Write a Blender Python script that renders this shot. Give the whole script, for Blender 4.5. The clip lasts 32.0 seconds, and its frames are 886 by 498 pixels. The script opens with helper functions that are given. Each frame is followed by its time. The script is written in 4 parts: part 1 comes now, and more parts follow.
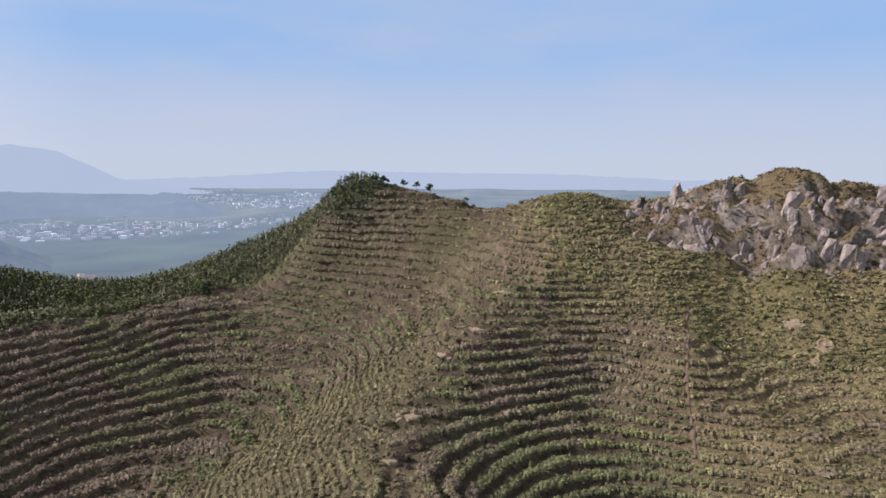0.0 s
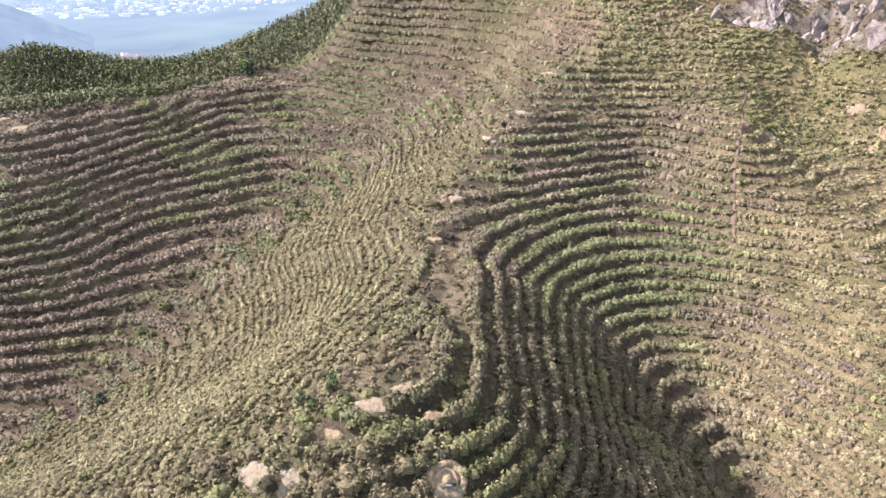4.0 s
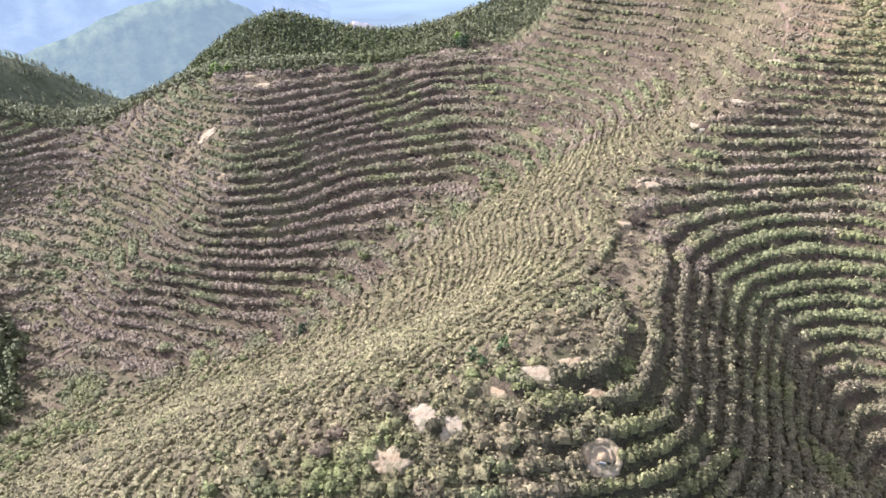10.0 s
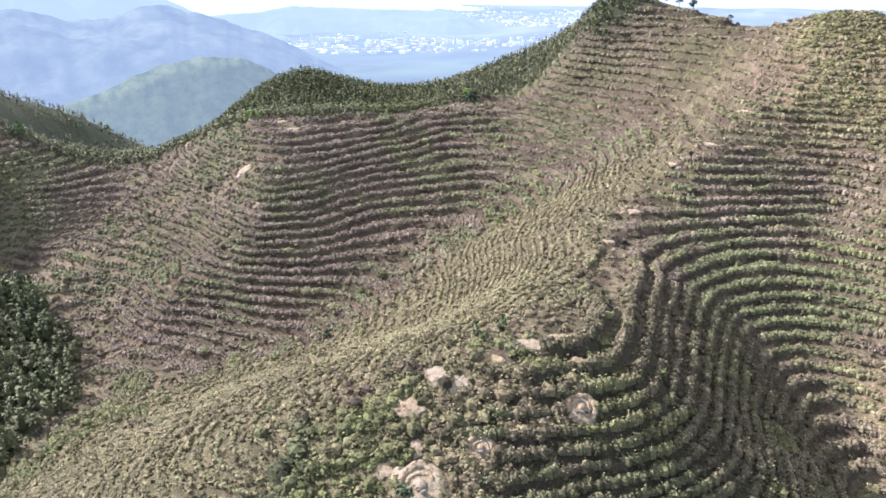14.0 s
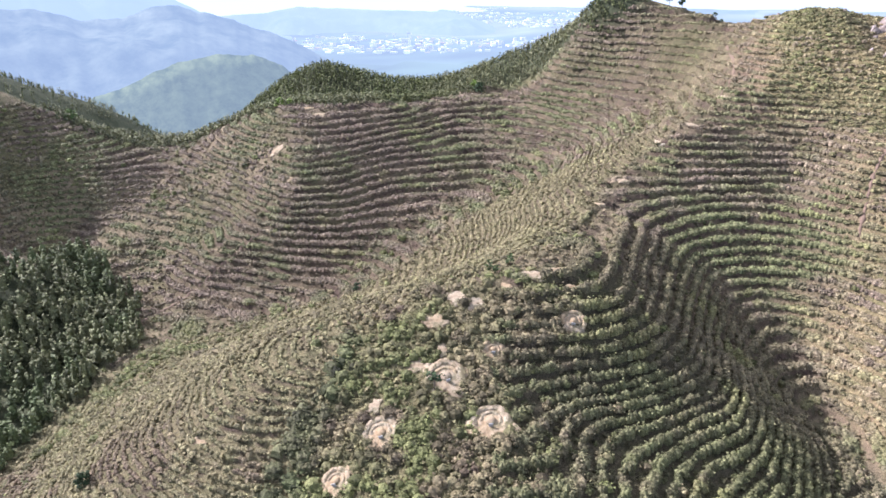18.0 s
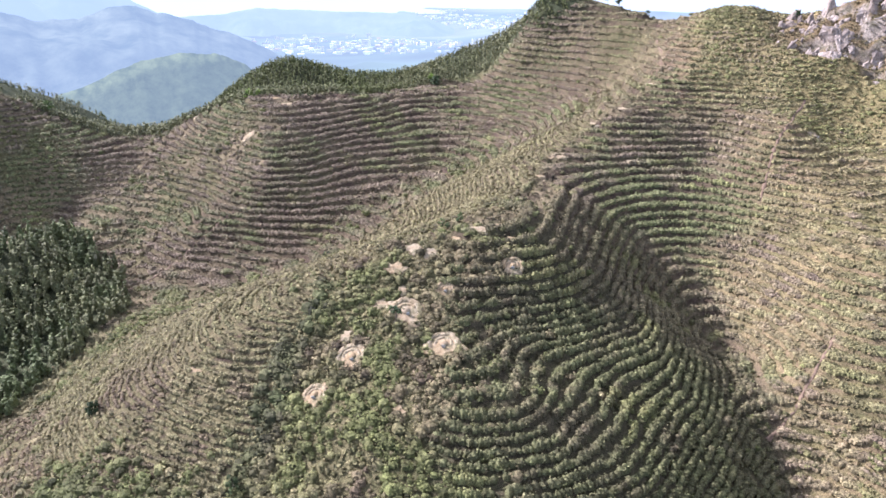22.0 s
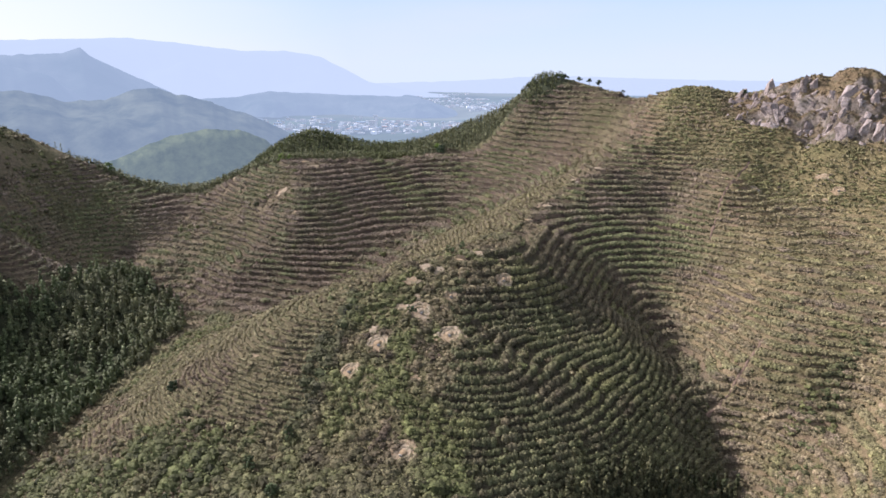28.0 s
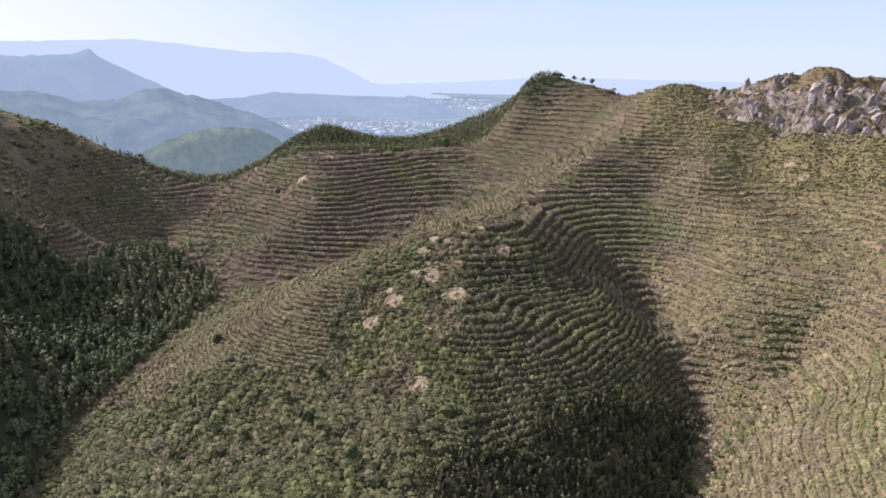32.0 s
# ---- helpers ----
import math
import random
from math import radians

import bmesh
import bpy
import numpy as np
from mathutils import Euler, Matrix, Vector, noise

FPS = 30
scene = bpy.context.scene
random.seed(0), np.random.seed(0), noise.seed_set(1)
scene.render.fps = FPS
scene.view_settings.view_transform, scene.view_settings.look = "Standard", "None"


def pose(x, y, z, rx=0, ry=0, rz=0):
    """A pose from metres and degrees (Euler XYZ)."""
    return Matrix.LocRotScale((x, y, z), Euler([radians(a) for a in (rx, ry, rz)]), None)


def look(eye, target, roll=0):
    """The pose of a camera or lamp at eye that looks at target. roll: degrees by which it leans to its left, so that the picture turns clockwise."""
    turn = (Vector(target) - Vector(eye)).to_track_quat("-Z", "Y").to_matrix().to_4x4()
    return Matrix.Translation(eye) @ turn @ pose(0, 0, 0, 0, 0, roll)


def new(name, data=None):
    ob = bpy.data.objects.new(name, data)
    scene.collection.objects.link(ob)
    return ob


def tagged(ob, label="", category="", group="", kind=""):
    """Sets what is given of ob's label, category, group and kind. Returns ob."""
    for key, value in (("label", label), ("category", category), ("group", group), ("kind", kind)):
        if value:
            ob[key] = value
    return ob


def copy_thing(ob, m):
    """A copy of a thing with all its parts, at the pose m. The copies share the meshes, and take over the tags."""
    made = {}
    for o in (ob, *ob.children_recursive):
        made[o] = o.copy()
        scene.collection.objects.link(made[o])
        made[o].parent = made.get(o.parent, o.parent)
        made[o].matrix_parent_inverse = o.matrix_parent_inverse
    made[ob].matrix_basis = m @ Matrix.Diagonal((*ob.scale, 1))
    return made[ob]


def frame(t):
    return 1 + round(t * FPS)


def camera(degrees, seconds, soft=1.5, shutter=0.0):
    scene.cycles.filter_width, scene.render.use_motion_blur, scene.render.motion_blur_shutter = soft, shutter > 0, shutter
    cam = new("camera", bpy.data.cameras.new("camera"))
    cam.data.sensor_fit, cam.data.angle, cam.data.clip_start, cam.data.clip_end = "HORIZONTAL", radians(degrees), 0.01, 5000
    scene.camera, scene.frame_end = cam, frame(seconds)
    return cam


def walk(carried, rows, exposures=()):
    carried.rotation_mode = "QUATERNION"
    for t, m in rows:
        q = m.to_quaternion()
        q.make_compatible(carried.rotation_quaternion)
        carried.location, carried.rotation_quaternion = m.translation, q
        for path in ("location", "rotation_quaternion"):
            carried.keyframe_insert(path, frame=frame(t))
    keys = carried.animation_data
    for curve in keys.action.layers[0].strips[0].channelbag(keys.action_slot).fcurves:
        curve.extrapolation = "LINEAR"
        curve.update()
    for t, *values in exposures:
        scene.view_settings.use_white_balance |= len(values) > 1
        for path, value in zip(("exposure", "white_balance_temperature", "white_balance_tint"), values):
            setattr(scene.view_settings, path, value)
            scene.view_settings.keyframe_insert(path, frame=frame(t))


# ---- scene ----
# ---- camera and walk ----
cam = camera(65.81, 32.0)


def drone(x, y, z, yaw, pitch, roll):
    return pose(x, y, z, 0, 0, yaw) @ pose(0, 0, 0, 90 + pitch) @ pose(0, 0, 0, 0, 0, roll)


# seconds, x, y, z, yaw to the left, pitch up, roll
PATH = [
    (0, 0, 0, 100, 0, -7.4, 0.39),
    (0.5, 0, 0, 100, 1.08, -7.61, 0.36),
    (1, 0, 0, 100, 1.59, -9.29, 0.29),
    (1.5, 0, 0, 100, 1.78, -12.18, 0.31),
    (2, 0, 0, 100, 2.07, -15.58, 0.3),
    (2.5, 0, 0, 100, 2.39, -18.5, 0.26),
    (3, 0, 0, 100, 2.69, -21.36, 0.22),
    (3.5, 0, 0, 100, 3.11, -23.75, 0.13),
    (4.5, 0, 0, 100, 4.75, -26.5, -0.4),
    (5.5, 0, 0, 100, 7.83, -27.52, -0.77),
    (6, 0, 0, 100, 10.3, -27.46, -0.88),
    (6.5, 0, 0, 100, 12.5, -27.48, -0.88),
    (7, 0, 0, 100, 15.04, -27.42, -0.92),
    (7.5, 0, 0, 100, 17.26, -27.37, -0.97),
    (8, 0, 0, 100, 19.74, -27.36, -0.97),
    (8.5, 0, 0, 100, 21.09, -27.27, -0.97),
    (9, 0.4, -0.05, 100.44, 21.49, -27.2, -0.91),
    (9.5, 0.73, -1.16, 100.39, 21.4, -27.14, -0.84),
    (10, 1.27, -2.69, 100.43, 21.39, -27.08, -0.76),
    (10.5, 1.93, -4.47, 100.53, 21.45, -25.51, -0.62),
    (11, 2.71, -6.7, 100.51, 21.56, -22.41, -0.44),
    (11.5, 3.54, -9.15, 100.34, 21.6, -22.19, -0.32),
    (12, 4.44, -11.79, 100.21, 21.66, -22.1, -0.27),
    (12.5, 5.34, -14.52, 100.15, 21.69, -22.03, -0.2),
    (13, 6.29, -17.41, 100.14, 21.73, -21.99, -0.13),
    (13.5, 7.27, -20.28, 100.15, 21.76, -21.97, -0.05),
    (14, 8.31, -23.33, 100.16, 21.82, -21.94, -0.03),
    (14.5, 9.22, -26.34, 100.21, 21.8, -21.94, 0.04),
    (16.5, 13.6, -38.85, 100.23, 21.8, -21.93, 0.13),
    (17, 13.94, -42.38, 100.23, 21.78, -21.95, 0.13),
    (17.5, 14.27, -45.43, 100.14, 21.92, -21.93, 0.1),
    (18, 14.99, -48.07, 100.07, 22.04, -21.84, 0.03),
    (18.5, 16.16, -50.22, 100.04, 19.89, -21.72, -0.01),
    (19, 17.44, -52.37, 99.91, 18.74, -21.66, 0.06),
    (19.5, 18.65, -54.63, 99.79, 18.69, -21.66, 0.09),
    (20, 19.87, -57.15, 99.69, 18.66, -21.68, 0.14),
    (20.5, 20.97, -59.83, 99.58, 18.59, -21.67, 0.18),
    (21, 22.1, -62.74, 99.52, 18.75, -21.68, 0.21),
    (21.5, 23.18, -65.67, 99.46, 18.79, -21.67, 0.27),
    (22, 24.2, -68.76, 99.38, 18.74, -21.67, 0.32),
    (22.5, 25.18, -71.82, 99.28, 18.86, -21.68, 0.36),
    (23, 26.25, -74.95, 99.22, 19.06, -21.68, 0.36),
    (23.5, 27.3, -77.96, 99.31, 19.06, -21.68, 0.37),
    (24, 28.31, -81.13, 99.33, 19.06, -18.18, 0.41),
    (24.5, 29.28, -84.44, 98.98, 19.03, -15.07, 0.48),
    (25, 30.29, -87.81, 98.71, 19.01, -15.03, 0.5),
    (25.5, 31.28, -90.92, 98.59, 19, -15, 0.51),
    (27.5, 35.33, -103.92, 98.68, 18.98, -15.13, 0.53),
    (28, 36.32, -107.33, 98.6, 18.97, -15.14, 0.51),
    (28.5, 37.26, -110.64, 98.45, 18.94, -15.1, 0.54),
    (29, 38.27, -114.02, 98.32, 18.95, -15.11, 0.54),
    (29.5, 39.28, -117.34, 98.18, 19.22, -15.06, 0.54),
    (30, 40.24, -120.71, 98.04, 19.2, -15.05, 0.55),
    (30.5, 41.14, -124.04, 97.92, 19.17, -15.03, 0.58),
    (31, 42.09, -127.41, 97.83, 19.15, -15.02, 0.58),
    (31.5, 43.03, -130.68, 97.76, 19.12, -15.01, 0.57),
    (32, 44.1, -134.04, 97.75, 19.13, -15.03, 0.56),
]
# seconds, stops, kelvin, tint
EXPOSURES = [
    (0, 0.32, 6250, 18), (1.0, 0.36, 6250, 18), (2.0, 0.55, 6200, 18.5), (3.5, 1.35, 6150, 20),
    (6, 1.74, 5750, 19.5), (10, 1.74, 5750, 19.5), (11.5, 1.56, 5750, 20), (24.0, 1.54, 5800, 20.5),
    (24.9, 0.83, 6100, 20), (32, 0.78, 6100, 20)]
walk(cam, [(t, drone(*p)) for t, *p in PATH], EXPOSURES)

# ---- sky and sun ----
SUN_AZ, SUN_EL = 88.0, 34.0          # degrees to the left of +y, degrees above the horizon
world = bpy.data.worlds.new("sky")
scene.world = world
world.use_nodes = True
wn = world.node_tree
wn.nodes.clear()
sky = wn.nodes.new("ShaderNodeTexSky")
sky.sky_type = "NISHITA"
sky.sun_disc = False
sky.sun_elevation = radians(SUN_EL)
sky.sun_rotation = radians(-SUN_AZ)
sky.air_density, sky.dust_density, sky.ozone_density = 0.4, 0.15, 1.5
sky_bg = wn.nodes.new("ShaderNodeBackground")
sky_bg.inputs[1].default_value = 0.05
sky_out = wn.nodes.new("ShaderNodeOutputWorld")
wn.links.new(sky.outputs[0], sky_bg.inputs[0])
# bright lowland haze along the horizon, and thin high cloud
sky_at = wn.nodes.new("ShaderNodeTexCoord").outputs["Generated"]
split = wn.nodes.new("ShaderNodeSeparateXYZ")
wn.links.new(sky_at, split.inputs[0])
haze = wn.nodes.new("ShaderNodeValToRGB")
for e, (at, v) in zip([haze.color_ramp.elements[0], haze.color_ramp.elements[1], haze.color_ramp.elements.new(0.5), haze.color_ramp.elements.new(0.6)], ((0.0, 1.0), (0.6, 0.0), (0.23, 0.90), (0.31, 0.10))):
    e.position, e.color = at, (v, v, v, 1)
wn.links.new(split.outputs[2], haze.inputs[0])
stretch = wn.nodes.new("ShaderNodeMapping")
stretch.inputs["Scale"].default_value = (2.2, 2.2, 9.0)
wn.links.new(sky_at, stretch.inputs[0])
wisp = wn.nodes.new("ShaderNodeTexNoise")
wisp.inputs["Scale"].default_value, wisp.inputs["Detail"].default_value = 1.1, 5
wn.links.new(stretch.outputs[0], wisp.inputs["Vector"])
height = wn.nodes.new("ShaderNodeValToRGB")
for e, (at, c) in zip([height.color_ramp.elements[0], height.color_ramp.elements[1], height.color_ramp.elements.new(0.5), height.color_ramp.elements.new(0.6)], ((0.0, (0.67, 0.77, 0.87)), (0.27, (0.27, 0.56, 1.0)), (0.07, (0.60, 0.735, 0.91)), (0.16, (0.41, 0.66, 1.0)))):
    e.position, e.color = at, (*c, 1)
wn.links.new(split.outputs[2], height.inputs[0])
cloud = wn.nodes.new("ShaderNodeValToRGB")
cloud.color_ramp.elements[0].position, cloud.color_ramp.elements[0].color = 0.46, (0, 0, 0, 1)
cloud.color_ramp.elements[1].position, cloud.color_ramp.elements[1].color = 0.68, (0.45, 0.45, 0.45, 1)
wn.links.new(wisp.outputs["Fac"], cloud.inputs[0])
veil = wn.nodes.new("ShaderNodeMix")
veil.data_type = "RGBA"
veil.inputs[7].default_value = (0.70, 0.76, 0.86, 1)
wn.links.new(cloud.outputs[0], veil.inputs[0])
wn.links.new(height.outputs[0], veil.inputs[6])
# the haze is whiter towards the sun's side
side = wn.nodes.new("ShaderNodeMapRange")
side.inputs["From Min"].default_value, side.inputs["From Max"].default_value = -0.45, -1.0
wn.links.new(split.outputs[0], side.inputs["Value"])
glow = wn.nodes.new("ShaderNodeMix")
glow.data_type = "RGBA"
glow.inputs[7].default_value = (1.0, 1.02, 1.08, 1)
wn.links.new(side.outputs[0], glow.inputs[0])
wn.links.new(veil.outputs[2], glow.inputs[6])
haze_bg = wn.nodes.new("ShaderNodeBackground")
haze_bg.inputs[1].default_value = 0.65
wn.links.new(glow.outputs[2], haze_bg.inputs[0])
both = wn.nodes.new("ShaderNodeMixShader")
wn.links.new(haze.outputs[0], both.inputs[0])
wn.links.new(sky_bg.outputs[0], both.inputs[1])
wn.links.new(haze_bg.outputs[0], both.inputs[2])
wn.links.new(both.outputs[0], sky_out.inputs[0])
sun = new("sun", bpy.data.lights.new("sun", "SUN"))
sun.data.energy, sun.data.angle, sun.data.color = 4.6, radians(0.6), (1.0, 0.95, 0.91)
az, el = radians(SUN_AZ), radians(SUN_EL)
sun_dir = Vector((-math.sin(az) * math.cos(el), math.cos(az) * math.cos(el), math.sin(el)))
sun.matrix_world = look(sun_dir * 400, (0, 0, 0))

# ---- small numpy tools ----
def smooth(a, b, x):
    t = np.clip((np.asarray(x, float) - a) / (b - a), 0, 1)
    return t * t * (3 - 2 * t)


def lattice(ix, iy, seed):
    h = (ix.astype(np.int64) * 374761393 + iy.astype(np.int64) * 668265263 + seed * 974634777) & 0xFFFFFFFF
    h = ((h ^ (h >> 13)) * 1274126177) & 0xFFFFFFFF
    return ((h ^ (h >> 16)) & 0xFFFF) / 65535.0


def vnoise(x, y, size, seed=0):
    """Value noise from -1 to 1 with lumps of the given size in metres."""
    u, v = np.asarray(x, float) / size, np.asarray(y, float) / size
    iu, iv = np.floor(u), np.floor(v)
    fu, fv = u - iu, v - iv
    fu, fv = fu * fu * (3 - 2 * fu), fv * fv * (3 - 2 * fv)
    a, b = lattice(iu, iv, seed), lattice(iu + 1, iv, seed)
    c, d = lattice(iu, iv + 1, seed), lattice(iu + 1, iv + 1, seed)
    return 2 * ((a * (1 - fu) + b * fu) * (1 - fv) + (c * (1 - fu) + d * fu) * fv) - 1


def fbm(x, y, size, seed=0, octaves=4):
    return sum(vnoise(x, y, size / 2**k, seed + k) / 2**k for k in range(octaves))


def mesh_from(name, verts, faces, material, flat=True):
    """A mesh from arrays of corners and of triangles or quads."""
    verts, faces = np.asarray(verts, np.float32), np.asarray(faces, np.int32)
    me = bpy.data.meshes.new(name)
    me.vertices.add(len(verts))
    me.vertices.foreach_set("co", verts.ravel())
    me.loops.add(faces.size)
    me.loops.foreach_set("vertex_index", faces.ravel())
    me.polygons.add(len(faces))
    me.polygons.foreach_set("loop_start", np.arange(0, faces.size, faces.shape[1], dtype=np.int32))
    me.polygons.foreach_set("use_smooth", np.full(len(faces), not flat))
    me.update(calc_edges=True)
    me.materials.append(material)
    return me


def tint(me, colours):
    """The colour of each corner's plant or soil, painted shade included, as a point attribute."""
    at = me.color_attributes.new("tint", "FLOAT_COLOR", "POINT")
    rgba = np.ones((len(colours), 4), np.float32)
    rgba[:, :3] = colours
    at.data.foreach_set("color", rgba.ravel())


# ---- the land: heights drawn from ridge, spur and gully lines ----
LINES = {
    "spur_crest": [(-6, -14, 21.5), (-9, 3, 24), (-15, 18, 33), (-11, 35, 37.5), (-18, 42, 40.5), (-9, 52, 44.5), (-13, 62, 50), (-14.5, 72, 50), (-10, 86, 49.5), (-6, 101, 49.5), (-6, 126, 50.5), (1, 146, 57.5), (8, 154, 61.5)],
    "spur_foot": [(-2, -34, 13), (4, -70, -6), (10, -130, -25)],
    "spur_neck": [(15, 168, 66), (20, 182, 73), (17, 200, 77), (14.5, 215, 81)],
    "summit_ridge": [(-36, 262, 86), (-36, 243, 90), (-14, 243, 89), (4, 238, 86), (16.6, 232, 83.5), (27, 220, 86.6), (36, 208, 89.6), (59, 201, 89.5), (77, 187, 93), (92, 182, 97.5), (104, 182, 96.8), (117, 181, 96), (150, 175, 94), (190, 160, 90)],
    "north_fall": [(20, 260, 66), (60, 235, 70), (110, 215, 76), (-30, 300, 60), (60, 290, 30), (140, 260, 40)],
    "upper_bowl": [(-9, 165, 55.5), (-1.5, 206, 63), (-31, 172, 44.5), (-22, 121, 48), (-65, 171, 43), (-62, 246, 57.5), (-20, 205, 57), (-25, 228, 70), (-29.5, 195, 51.5), (-32, 209, 55.6), (-35, 227, 63), (-52, 183, 44.2), (-57, 201.5, 48.8), (-62, 219, 52.5), (-66, 233, 54.8), (-72, 178, 44), (-78, 194, 48.3)],
    "west_flank": [(-26, 48, 44.5), (-41, 44, 41), (-35, 52, 44.5), (-64, 56, 33), (-54, 20, 31.5), (-73, 13, 22.5), (-37, 27, 33.5), (-39, 95, 34), (-48, 33, 37.5), (-56, -1, 17), (-55, 8, 24), (-72, -8, 11), (-26, 2, 21.5), (-35, -7, 16)],
    "west_gully": [(-45, 150, 37), (-60, 108, 29.5), (-69, 93, 23.5), (-88, 80, 17.5), (-104, 66, 15), (-112, 55, 14), (-118, 22, 5), (-112, -20, -5), (-110, -80, -22)],
    "west_face": [(-113, 131, 47.5), (-100, 118, 40.5), (-114, 97, 27), (-111, 89, 22), (-128, 85, 17), (-150, 94, 23), (-121, 113, 30.5), (-91.5, 113, 35.4), (-88, 158, 46), (-80, 134, 37), (-57, 134, 34), (-88, 93, 23), (-106, 90, 20), (-154, 136, 39), (-162, 120, 31), (-179, 119, 39)],
    "west_crest": [(-80, 244, 55), (-85, 212, 53.5), (-98, 183, 55), (-113, 158, 54.5), (-133, 157, 55.5), (-147, 150, 49.5), (-181, 128, 40.5), (-195, 124, 47)],
    # (-246, 62) and (-240, 30) are unseen heights, added to shade the valley
    "far_west_hill": [(-218, 118, 60), (-240, 110, 71), (-262, 104, 76), (-320, 110, 94), (-246, 62, 75), (-240, 30, 76), (-216, 62, 57), (-199, 62, 48), (-180, 63, 36), (-188, 82, 26), (-205, 34, 40), (-192, 18, 32), (-280, 20, 80)],
    "valley_knolls": [(-145, 62, 20), (-165, 62, 29), (-167, 32, 17), (-148, 36, 8), (-137, 0, 15), (-185, -20, 50), (-230, -30, 76), (-113, -18, -3), (-135, -35, 14), (-200, -80, 66), (-92, -46, -8)],
    "east_bowl": [(15, 101, 38.5), (31, 119, 41), (28, 101, 32), (31, 96, 29.5), (46, 86, 27), (43, 83, 22.7), (55, 116, 42.5), (63, 102, 39.5), (37, 143, 50), (50, 143, 59), (63, 131, 51), (36, 162, 62.5), (78, 115, 45), (109, 123, 48), (27, 174, 72)],
    "east_flank": [(15, 26, 29.5), (4.7, 64, 46), (-2, 48, 38.8), (6, 47, 34.8), (20, 43, 29.5), (22, 63, 34), (11, 67, 41), (23, 93, 33.5), (37, 73, 24.2), (5.5, 24, 34), (25.6, 24, 26.5), (36, 22, 19.5), (17, 4, 20.5), (5, 5, 25), (30, -12, 8)],
    "east_gully": [(66, 78, 31.6), (54, 67, 25.5), (66, 51, 18.5), (61, 37, 10.5), (56, 30, 10), (48, 5, 0), (45, -25, -9), (45, -80, -25)],
    "near_ravine": [(44, 74, 21.5), (49, 52, 16.5), (54, 38, 9.5), (52, 23, 5.5), (39, 50, 23.5), (41, 34, 18.5), (65, 57, 20.5), (72, 68, 26.5)],
    "east_side": [(82, 85, 35.5), (79, 73, 28.5), (80, 60, 21), (98, 64, 34), (90, 25, 29), (72, 13, 17.5), (82, -10, 27), (130, 60, 48), (120, 0, 46), (80, -50, 15)],
    "crag_foot": [(57, 150, 60.5), (63, 151, 56.7), (99, 167, 73), (82, 178, 75), (88, 174, 82), (120, 150, 66), (45, 185, 78), (130, 168, 80)],
    "forest_ridge": [(-49, 268, 79), (-63, 272, 72), (-79, 275, 65), (-96, 268, 57.5), (-112, 262, 52), (-130, 248, 53), (-146, 236, 58), (-157, 232, 61), (-165, 222, 57), (-180, 210, 46)],
    "forest_side": [(-136, 206, 48), (-190, 250, 32), (-110, 220, 49), (-95, 320, 20), (-60, 340, 25), (-185, 180, 33), (-215, 200, 15), (-150, 290, 15)],
    "ravine": [(-207, 112, 49), (-189, 99, 30), (-172, 86, 19)],
    "outer_west": [(-343, 233, 39), (-316, 250, 27), (-297, 256, 14), (-260, 170, 20), (-270, 215, 8), (-420, 150, 90), (-420, 0, 110), (-350, 320, -20), (-240, 330, -10)],
    "lowland": [(-330, 620, -78), (-150, 650, -78), (-450, 500, -72), (-260, 430, -45), (-60, 560, -70)],
    "outer": [(-200, 480, -55), (0, 420, -20), (200, 400, 0), (330, 160, 70), (300, -100, 40), (150, -250, -10), (-50, -260, -30), (-350, -200, 40)],
}


def thin_plate(points, soft):
    """Heights of a thin plate bent over the given (x, y, z)."""
    p = np.array(points, float)
    xy, z = p[:, :2] / 100, p[:, 2]
    n = len(p)
    d2 = ((xy[:, None] - xy[None]) ** 2).sum(-1)
    q = np.c_[np.ones(n), xy]
    a = np.block([[0.5 * d2 * np.log(d2 + 1e-9) + np.diag(soft), q], [q.T, np.zeros((3, 3))]])
    w = np.linalg.solve(a, np.r_[z, 0, 0, 0])

    def height(x, y):
        x, y = np.asarray(x, float) / 100, np.asarray(y, float) / 100
        out = w[n] + w[n + 1] * x + w[n + 2] * y
        for (px, py), c in zip(xy, w[:n]):
            r2 = (x - px) ** 2 + (y - py) ** 2
            out += c * 0.5 * r2 * np.log(r2 + 1e-9)
        return out
    return height


LOOSE = ("spur_crest", "east_flank", "near_ravine", "west_flank", "east_bowl", "upper_bowl", "west_face")
plate = thin_plate([p for line in LINES.values() for p in line], [0.006 if name in LOOSE else 0.002 for name, line in LINES.items() for _ in line])
NET_X, NET_Y, NET = -460.0, -320.0, 2.5
net_u, net_v = np.meshgrid(NET_X + NET * np.arange(330), NET_Y + NET * np.arange(320))
NET_Z = plate(net_u.ravel(), net_v.ravel()).reshape(net_u.shape)


def hills(x, y):
    """The plate's heights, read from a fine net by cubic curves, and straight from the plate outside it."""
    x, y = np.asarray(x, float), np.asarray(y, float)
    u, v = (x - NET_X) / NET, (y - NET_Y) / NET
    inside = (u > 2) & (u < 326) & (v > 2) & (v < 316)
    out = np.empty_like(x)
    out[~inside] = plate(x[~inside], y[~inside])
    u, v = u[inside], v[inside]
    i, j = np.floor(u).astype(int), np.floor(v).astype(int)
    fu, fv = u - i, v - j
    curve = lambda f: (-0.5 * f + f * f - 0.5 * f**3, 1 - 2.5 * f * f + 1.5 * f**3, 0.5 * f + 2 * f * f - 1.5 * f**3, -0.5 * f * f + 0.5 * f**3)
    wu, wv = curve(fu), curve(fv)
    out[inside] = sum(wv[b] * sum(wu[a] * NET_Z[j + b - 1, i + a - 1] for a in range(4)) for b in range(4))
    return out


PLAIN = -70.0
